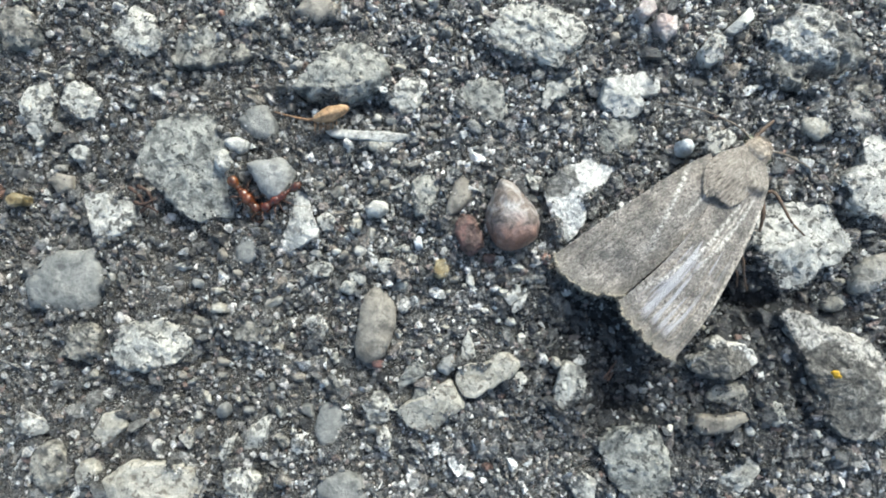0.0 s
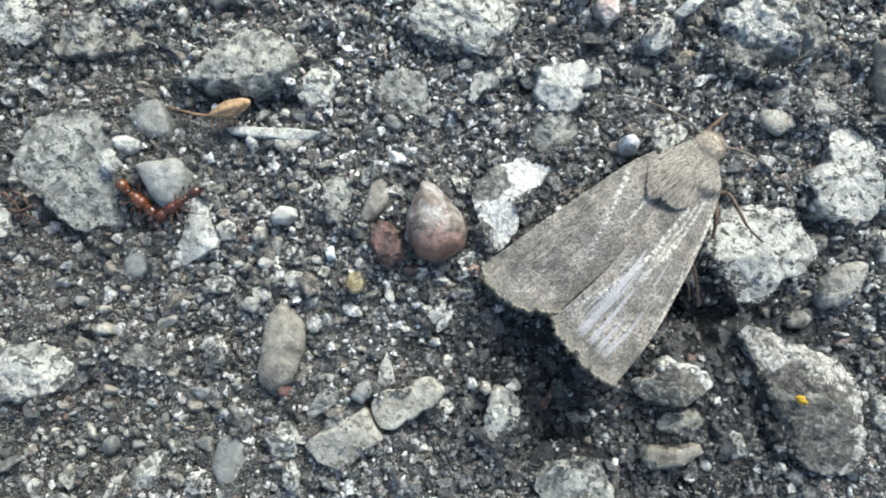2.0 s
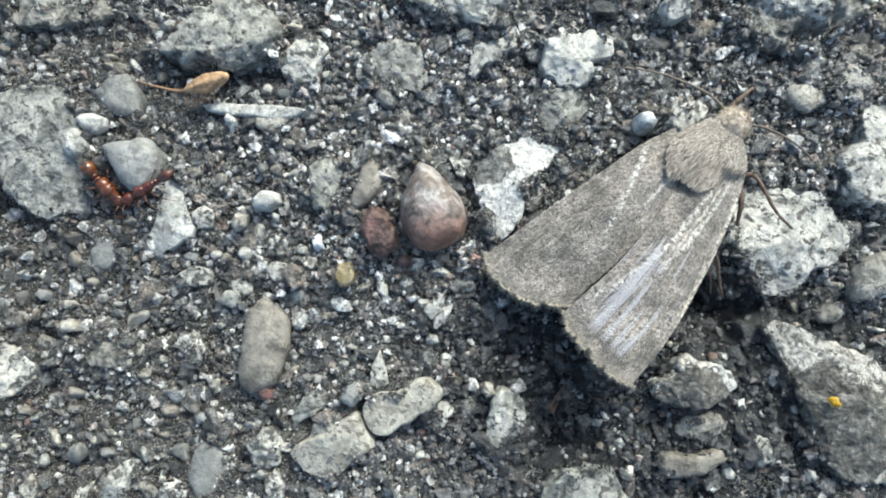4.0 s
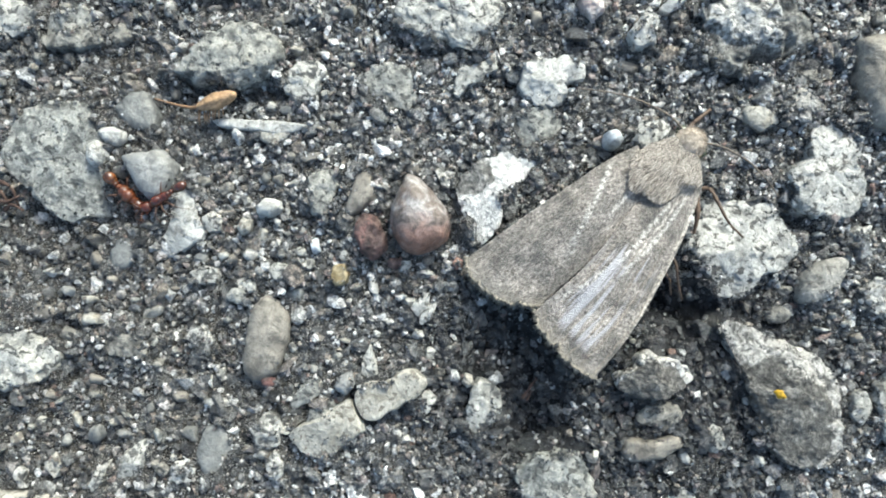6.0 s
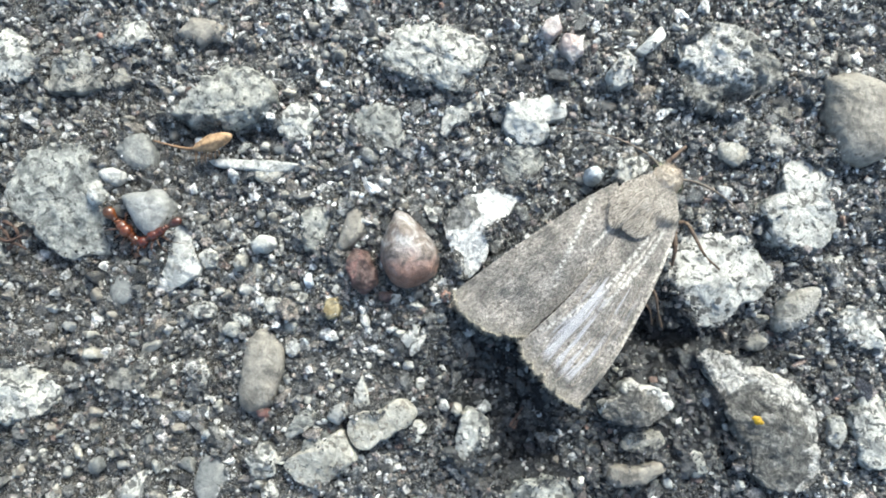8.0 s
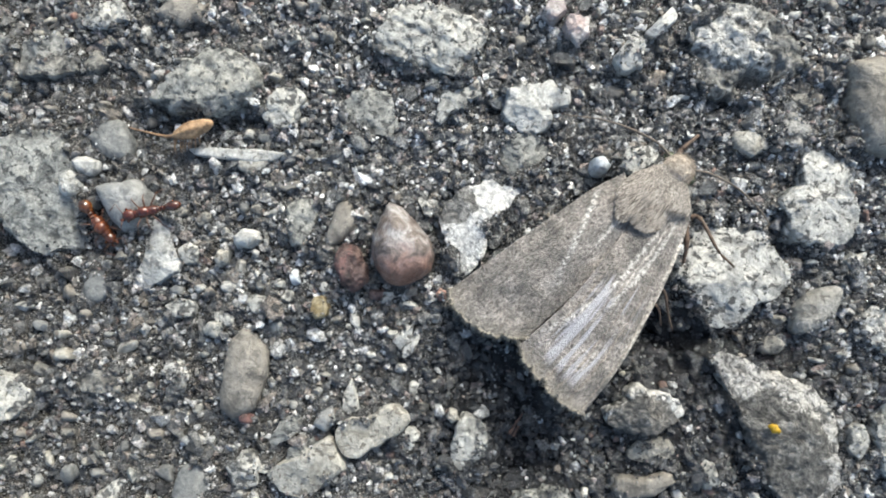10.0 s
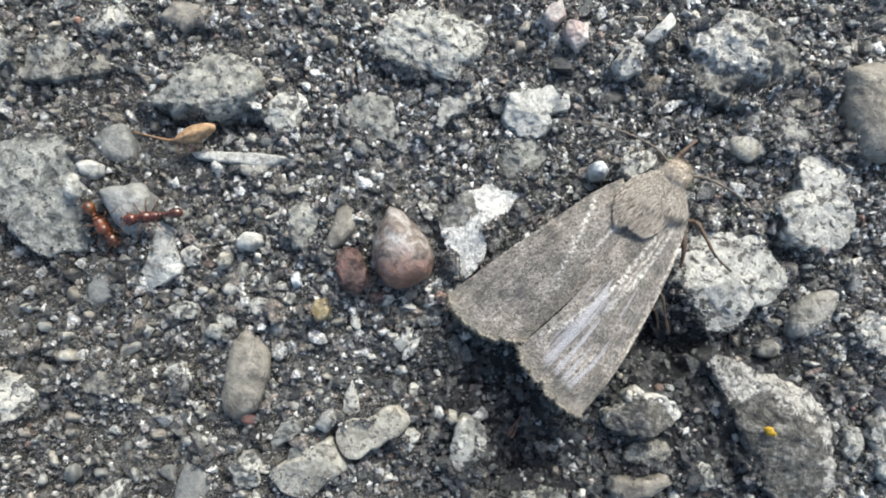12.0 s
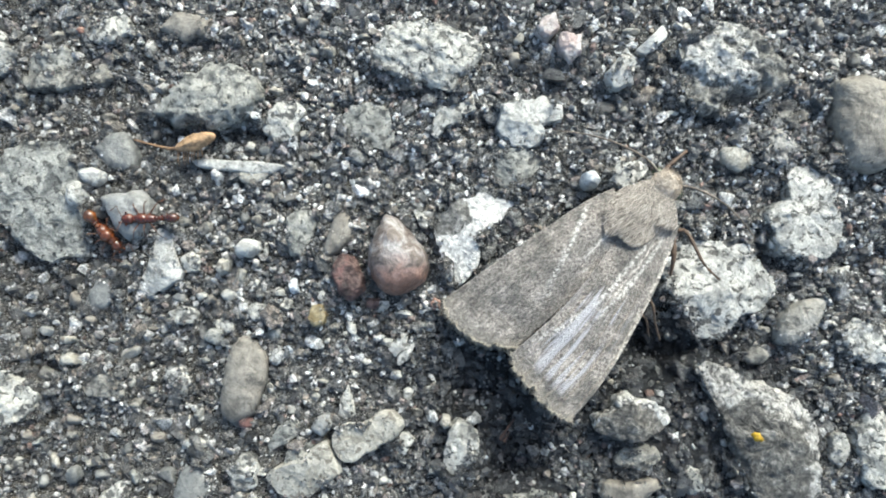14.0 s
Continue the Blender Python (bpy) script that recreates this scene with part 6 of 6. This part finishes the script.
# ---- two ants, locked head to head beside a pebble ----
def build_ant(label, skin, tail, length, stout, round_tail):
    """An ant about its middle, head towards +x; length: from the gaster's centre to the head's; stout: how thick it is; round_tail: how thick its gaster is."""
    root = new("ant")
    tagged(root, label, "ant", "fighting ants")
    k = length / 2.7
    bm = bmesh.new()
    ball(bm, (-1.32, 0, 0.05), (0.46, 0.35, 0.34))
    ball(bm, (-1.02, 0, 0.02), (0.28, 0.24, 0.24))
    bodies = [("gaster", bm, tail, "shiny amber abdomen")]
    bm = bmesh.new()
    ball(bm, (-0.68, 0, 0.06), (0.15, 0.15, 0.19))
    ball(bm, (-0.42, 0, 0.04), (0.18, 0.16, 0.21))
    tube(bm, [(-0.8, 0, 0), (-0.5, 0, 0), (-0.2, 0, 0)], [0.11, 0.13, 0.14])
    bodies.append(("petiole", bm, skin, ""))
    bm = bmesh.new()
    ball(bm, (0.02, 0, 0.02), (0.5, 0.26, 0.26))
    ball(bm, (0.45, 0, 0.06), (0.45, 0.30, 0.31))
    tube(bm, [(0.5, 0, 0.04), (0.8, 0, 0.02), (1.1, 0, 0)], [0.26, 0.21, 0.2])
    bodies.append(("thorax", bm, skin, ""))
    bm = bmesh.new()
    ball(bm, (1.3, 0, 0.0), (0.42, 0.31, 0.28))
    for s in (-1, 1):
        tube(bm, [(1.68, 0.16 * s, -0.05), (1.85, 0.17 * s, -0.08), (1.95, 0.03 * s, -0.1)], [0.08, 0.06, 0.015])
        ball(bm, (1.4, 0.34 * s, 0.08), (0.08, 0.05, 0.08))
    bodies.append(("head", bm, skin, "round red-brown head"))
    for s in (-1, 1):
        bm = bmesh.new()
        tube(bm, curve([(1.6, 0.15 * s, 0.15), (1.75, 0.5 * s, 0.35), (1.85, 0.78 * s, 0.3)], 5)
             + curve([(1.95, 0.76 * s, 0.25), (2.25, 0.6 * s, 0.05), (2.45, 0.5 * s, -0.1)], 5), [0.025] * 8 + [0.03, 0.035, 0.035, 0.02])
        bodies.append(("antenna", bm, ANT_LEG, ""))
        for x0, x1, x2 in ((0.6, 0.95, 1.25), (0.35, 0.3, 0.35), (0.1, -0.45, -0.85)):
            bm = bmesh.new()
            tube(bm, curve([(x0, 0.18 * s, -0.1), ((x0 + x1) / 2, 0.5 * s, 0.12), (x1, 0.85 * s, 0.2)], 4)
                 + curve([(x1, 0.95 * s, 0.1), ((x1 + x2) / 2, 1.15 * s, -0.3), (x2, 1.3 * s, -0.75)], 4), [0.05, 0.052, 0.045, 0.04, 0.035, 0.03, 0.026, 0.022, 0.02, 0.014])
            bodies.append(("leg", bm, ANT_LEG, ""))
    for name, bm, mat, lab in bodies:
        thick = {"leg": 1.0, "antenna": 1.0, "gaster": round_tail, "head": 1.15}.get(name, stout)
        bmesh.ops.scale(bm, vec=(k, k * thick, k * thick), verts=bm.verts)
        part(name, bm, mat, root, lab)
    return root


ant_left = build_ant("amber ant gripping its rival beside a grey pebble", ANT_A, GASTER, 2.85, 1.7, 1.25)
ant_right = build_ant("red-brown ant with a shiny abdomen fighting another ant", ANT_B, GASTER_B, 3.15, 1.15, 0.92)


# ---- small litter ----
def build_seed():
    tail, tip = Vector((-18.83, 8.18, 1.10)), Vector((-15.64, 9.16, 1.50))
    mid = (tail + tip) / 2
    root = new("grass_seed")
    root.location = mid * MM
    tagged(root, "dry tan grass seed with a bristly awn", "seed")
    way = (tip - tail).normalized()
    side = way.cross(Vector((0, 0, 1)))
    bm = bmesh.new()
    for v in ball(bm, (0, 0, 0), (1.62, 0.66, 0.55), way, 24, 16):
        s = v.co.dot(way) / 1.6
        v.co -= side * v.co.dot(side) * (0.12 if s > 0 else 0.28 * -s)
        v.co.z += 0.04 * math.sin(math.atan2(v.co.z, v.co.dot(side)) * 6)
    part("husk", bm, HUSK, root)
    bm = bmesh.new()
    tube(bm, curve([Vector(p) - mid for p in ((-18.39, 8.31, 1.20), (-19.12, 8.22, 1.10), (-20.40, 8.50, 1.00), (-21.93, 8.93, 1.00))], 16), [0.16 - 0.11 * i / 16 for i in range(17)])
    part("awn", bm, AWN, root)
    rng = random.Random(2)
    for i in range(9):
        bm = bmesh.new()
        p = -way * (1.45 - i * 0.24) + Vector((0, -0.45 * (1 - abs(i - 5) / 8), -0.05))
        down = Vector((0.05, -1, -0.2)) + way * rng.uniform(-0.6, 0.0)
        tube(bm, [p, p + down * 0.5, p + down * rng.uniform(0.75, 1.15) + way * 0.05], [0.06, 0.045, 0.015], 5)
        part("bristle", bm, AWN, root)
    return root


build_seed()


def build_litter(name, label, category, strands, width):
    """Loose dry bits: each strand is a bent stalk."""
    first = Vector(strands[0][0])
    root = new(name)
    root.location = first * MM
    tagged(root, label, category)
    for pts in strands:
        bm = bmesh.new()
        line = curve([Vector(p) - first for p in pts], 8)
        tube(bm, line, [width * (1 - 0.5 * i / 8) * (1 + 0.2 * math.sin(i * 1.7)) for i in range(9)])
        part("stalk", bm, TWIG, root)
    return root


build_litter("plant_debris", "dry red-brown scrap of plant stalks", "plant debris",
             [[(-33.99, 2.70, 0.90), (-33.13, 2.08, 1.00), (-32.63, 1.03, 0.70)], [(-33.54, 1.49, 0.80), (-32.78, 1.28, 1.00), (-31.80, 1.77, 0.80)],
              [(-33.28, 2.79, 0.90), (-32.38, 2.32, 0.90), (-32.06, 1.05, 0.50)], [(-33.10, 0.73, 0.50), (-32.40, 1.12, 0.80), (-31.72, 0.69, 0.40)]], 0.17)
build_litter("straw", "short dull brown straw lying in the moth's shade", "straw",
             [[(5.07, -12.95, 0.10), (5.59, -12.14, 0.20), (6.08, -11.47, 0.20)], [(5.35, -13.07, 0.10), (5.75, -12.34, 0.20)]], 0.13)


def build_crumb():
    c = Vector((22.72, -12.25, 2.00))
    bm = bmesh.new()
    for d, r in (((0, 0, 0.0), 0.30), ((0.30, -0.14, -0.12), 0.18), ((-0.14, 0.14, -0.1), 0.2)):
        for v in ball(bm, d, (r, r, r * 0.9), None, 14, 10):
            v.co *= 1 + 0.25 * noise.noise(v.co * 4)
    return tagged(part("lichen", bm, YELLOW, at=c), "tiny bright yellow crumb of lichen on a rock", "lichen")


build_crumb()


# ---- loose pebbles and grit between the stones ----
def inside_stone(x, y, grow=1.0):
    hit = np.zeros(len(x), bool)
    for cx, cy, radii, first in PLACED:
        dx, dy = x - cx, y - cy
        near = np.hypot(dx, dy)
        s = ((np.arctan2(dy, dx) - first) % (2 * np.pi)) / (2 * np.pi) * len(radii)
        i = s.astype(int) % len(radii)
        r = np.array(radii)
        hit |= near < grow * (r[i] * (1 - s + np.floor(s)) + r[(i + 1) % len(radii)] * (s - np.floor(s)))
    return hit


def grain_form(level):
    """A round grain to be cut: level 0 has eight faces, higher ones 20 and 80."""
    if level == 0:
        v = np.array([(1, 0, 0), (-1, 0, 0), (0, 1, 0), (0, -1, 0), (0, 0, 1), (0, 0, -1)], float)
        return v, np.array([(0, 2, 4), (2, 1, 4), (1, 3, 4), (3, 0, 4), (2, 0, 5), (1, 2, 5), (3, 1, 5), (0, 3, 5)])
    bm = bmesh.new()
    bmesh.ops.create_icosphere(bm, subdivisions=level, radius=1.0)
    v = np.array([p.co for p in bm.verts])
    bm.verts.index_update()
    f = np.array([[p.index for p in q.verts] for q in bm.faces])
    bm.free()
    return v, f


def scatter(rng, count, low, high, level, power, sink, clear, mud_keep):
    """Angular grains strewn over the field; returns their vertices and faces."""
    x, y = rng.uniform(-50, 42, count), rng.uniform(-29, 28, count)
    mud = value_noise(x / 9, y / 9, 11) + 0.35 * value_noise(x / 3, y / 3, 12) + np.clip((-x - 16) / 26, 0, 1) * 0.9
    keep = ~inside_stone(x, y, clear) & ((mud < 0.35) | (rng.random(count) < mud_keep)) & (rng.random(count) > hollow(x, y) * 0.22)
    x, y = x[keep], y[keep]
    z = ground_height(x, y) + sink * low + rng.uniform(-0.05, 0.12, len(x))
    if clear < 0.93:         # grains that cling to the stones' sides
        z += np.where(inside_stone(x, y, 0.98), rng.uniform(0.15, 0.6, len(x)), 0.0)
    return grains(rng, x, y, z, low, high, level, power)


def grains(rng, x, y, z, low, high, level, power):
    """Flat-sided grains on the given spots: vertices and faces."""
    n = len(x)
    r = low + (high - low) * rng.random(n) ** power
    v, f = grain_form(level)
    g = v[None] * (1 + rng.uniform(-0.22, 0.22, (n, len(v), 1)))
    g = g * (rng.uniform(0.5, 1.6, (n, 1, 3)) * r[:, None, None])
    # cut to flat-sided chips
    for _ in range(6):
        nrm = rng.normal(size=(n, 3))
        nrm /= np.linalg.norm(nrm, axis=1, keepdims=True)
        over = np.clip(np.einsum("nki,ni->nk", g, nrm) - (r * rng.uniform(0.3, 0.75, n))[:, None], 0, None)
        g -= over[..., None] * nrm[:, None]
    q = rng.normal(size=(n, 4))
    q /= np.linalg.norm(q, axis=1, keepdims=True)
    w, a, b, c = q.T
    turn = np.stack([1 - 2 * (b * b + c * c), 2 * (a * b - c * w), 2 * (a * c + b * w), 2 * (a * b + c * w), 1 - 2 * (a * a + c * c), 2 * (b * c - a * w),
                     2 * (a * c - b * w), 2 * (b * c + a * w), 1 - 2 * (a * a + b * b)], -1).reshape(n, 3, 3)
    g = np.einsum("nij,nkj->nki", turn, g)
    g += np.stack([x, y, z], -1)[:, None]
    faces = (f[None] + (np.arange(n) * len(v))[:, None, None]).reshape(-1, 3)
    return g.reshape(-1, 3), faces


def rims(rng):
    """Fine grains that cling to the stones' edges, thick on some stretches and absent on others."""
    xs, ys, zs = [], [], []
    for cx, cy, radii, first, height in BANKS:
        k, r = len(radii), np.array(radii)
        n = int(2 * np.pi * r.mean() * 34)
        a = rng.uniform(0, k, n)
        i = a.astype(int) % k
        edge = r[i] * (1 - a + np.floor(a)) + r[(i + 1) % k] * (a - np.floor(a))
        out = rng.uniform(-0.75, 0.25, n)
        rr = np.clip((edge + out) / edge, 0.2, 1.0)
        ang = a / k * 2 * np.pi + first
        x, y = cx + (edge + out) * np.cos(ang), cy + (edge + out) * np.sin(ang)
        up = height * (1 - rr ** 4) ** 0.25
        grip = 0.45 + 0.9 * value_noise(x / 1.3, y / 1.3, 21) + 0.45 * value_noise(x / 0.5, y / 0.5, 22)
        keep = (rng.random(n) < grip - 0.25 + np.minimum(out, 0) * 0.6) & (up < 1.3)
        xs.append(x[keep]), ys.append(y[keep]), zs.append(up[keep])
    return np.concatenate(xs), np.concatenate(ys), np.concatenate(zs)


def build_grit():
    rng = np.random.default_rng(4)
    verts, faces, at = [], [], 0
    for args in ((1800, 0.45, 0.9, 2, 2.0, -0.4, 1.02, 0.9), (60000, 0.06, 0.17, 0, 1.3, -0.05, 0.86, 0.5), (46000, 0.14, 0.34, 1, 1.3, -0.05, 0.96, 0.55), (17000, 0.26, 0.58, 1, 1.9, -0.15, 0.98, 0.6)):
        v, f = scatter(rng, *args)
        verts.append(v)
        faces.append(f + at)
        at += len(v)
    v, f = grains(rng, *rims(rng), 0.06, 0.19, 0, 1.3)
    verts.append(v), faces.append(f + at)
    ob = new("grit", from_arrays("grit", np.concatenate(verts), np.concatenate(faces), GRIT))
    ob.parent = ground
    tagged(ob, "sharp grey, black and white grit packed between the stones", kind="stuff")


def build_pebbles():
    """Larger grit: pieces of their own on a few shared meshes."""
    rng = random.Random(9)
    forms = []
    for i in range(14):
        bm = bmesh.new()
        bmesh.ops.create_icosphere(bm, subdivisions=3, radius=1.0)
        sx, sy = rng.uniform(0.7, 1.0), rng.uniform(0.8, 1.3)
        cuts = [(Vector((rng.gauss(0, 1), rng.gauss(0, 1), rng.gauss(0, 0.8))).normalized(), rng.uniform(0.55, 0.85)) for _ in range(9)]
        for v in bm.verts:
            p = v.co.copy()
            d = 1 + 0.28 * noise.noise(p * 1.1 + Vector((i * 7, 0, 0))) + 0.10 * noise.noise(p * 3 + Vector((0, i * 5, 0)))
            for nrm, off in cuts:
                over = p.dot(nrm) - off
                if over > 0:
                    p -= nrm * over
            v.co = Vector((p.x * d * sx, p.y * d * sy, max(-0.7, min(0.55, p.z * d * 0.85))))
        mesh = bpy.data.meshes.new("pebble")
        bmesh.ops.transform(bm, matrix=Matrix.Scale(MM, 4), verts=bm.verts)
        bm.to_mesh(mesh)
        bm.free()
        mesh.materials.append(PEBBLE)
        mesh.shade_smooth()
        forms.append(mesh)
    spots, tries = [], 0
    while len(spots) < 110 and tries < 20000:
        tries += 1
        x, y, r = rng.uniform(-46, 38), rng.uniform(-24, 23), 0.38 + 0.45 * rng.random() ** 2
        if inside_stone(np.array([x]), np.array([y]), 1.12)[0] or any((x - a) ** 2 + (y - b) ** 2 < (r + c + 0.3) ** 2 for a, b, c in spots):
            continue
        spots.append((x, y, r))
        ob = new("pebble", forms[rng.randrange(14)])
        z = float(ground_height(np.array([x]), np.array([y]))[0]) + r * 0.2
        ob.parent = ground
        ob.matrix_basis = pose(x * MM, y * MM, z * MM, rng.uniform(-25, 25), rng.uniform(-25, 25), rng.uniform(0, 360)) @ Matrix.Scale(r, 4)


build_pebbles()
build_grit()


# ---- what moves: the two ants ----
def ant_rows(spans):
    """Rows for walk() from seconds, the gaster's place and the head's."""
    rows = []
    for t, gaster, head in spans:
        a, b = Vector(gaster), Vector(head)
        mid, way = (a + b) / 2, b - a
        rows.append((t, pose(mid.x * MM, mid.y * MM, mid.z * MM, 0, -math.degrees(math.atan2(way.z, way.xy.length)), math.degrees(math.atan2(way.y, way.x)))))
    return rows


def motions():
    walk(ant_left, ant_rows([
        (0.0, (-25.22, 3.14, 1.30), (-23.45, 1.00, 0.90)),
        (2.0, (-25.06, 3.13, 1.30), (-22.93, 1.23, 0.90)),
        (3.0, (-24.87, 3.02, 1.30), (-23.32, 1.15, 0.90)),
        (5.5, (-24.87, 2.96, 1.30), (-22.96, 1.08, 0.90)),
        (8.2, (-24.94, 3.36, 1.30), (-23.12, 1.30, 0.90)),
        (10.5, (-24.65, 3.13, 1.30), (-23.14, 0.99, 0.90)),
        (11.0, (-24.76, 3.29, 1.30), (-23.24, 1.09, 0.90)),
        (13.0, (-24.76, 3.28, 1.30), (-23.17, 1.07, 0.90)),
        (14.0, (-24.71, 3.07, 1.30), (-23.10, 1.24, 0.90)),
    ]))
    walk(ant_right, ant_rows([
        (0.0, (-19.78, 2.78, 1.50), (-22.77, 0.90, 1.00)),
        (2.0, (-19.67, 2.52, 1.50), (-22.22, 0.93, 1.00)),
        (3.0, (-19.73, 2.66, 1.50), (-22.56, 1.13, 1.00)),
        (5.5, (-19.59, 2.37, 1.50), (-22.36, 0.83, 1.00)),
        (8.2, (-19.74, 2.64, 1.50), (-22.56, 1.16, 1.00)),
        (10.5, (-18.33, 3.14, 1.50), (-21.05, 2.71, 1.90)),
        (11.0, (-18.41, 3.02, 1.50), (-21.29, 2.67, 1.90)),
        (12.5, (-18.58, 2.87, 1.50), (-21.49, 2.37, 1.90)),
        (13.0, (-18.75, 3.04, 1.50), (-21.65, 2.58, 1.90)),
        (14.0, (-18.72, 3.05, 1.50), (-21.71, 2.92, 1.90)),
    ]))


motions()
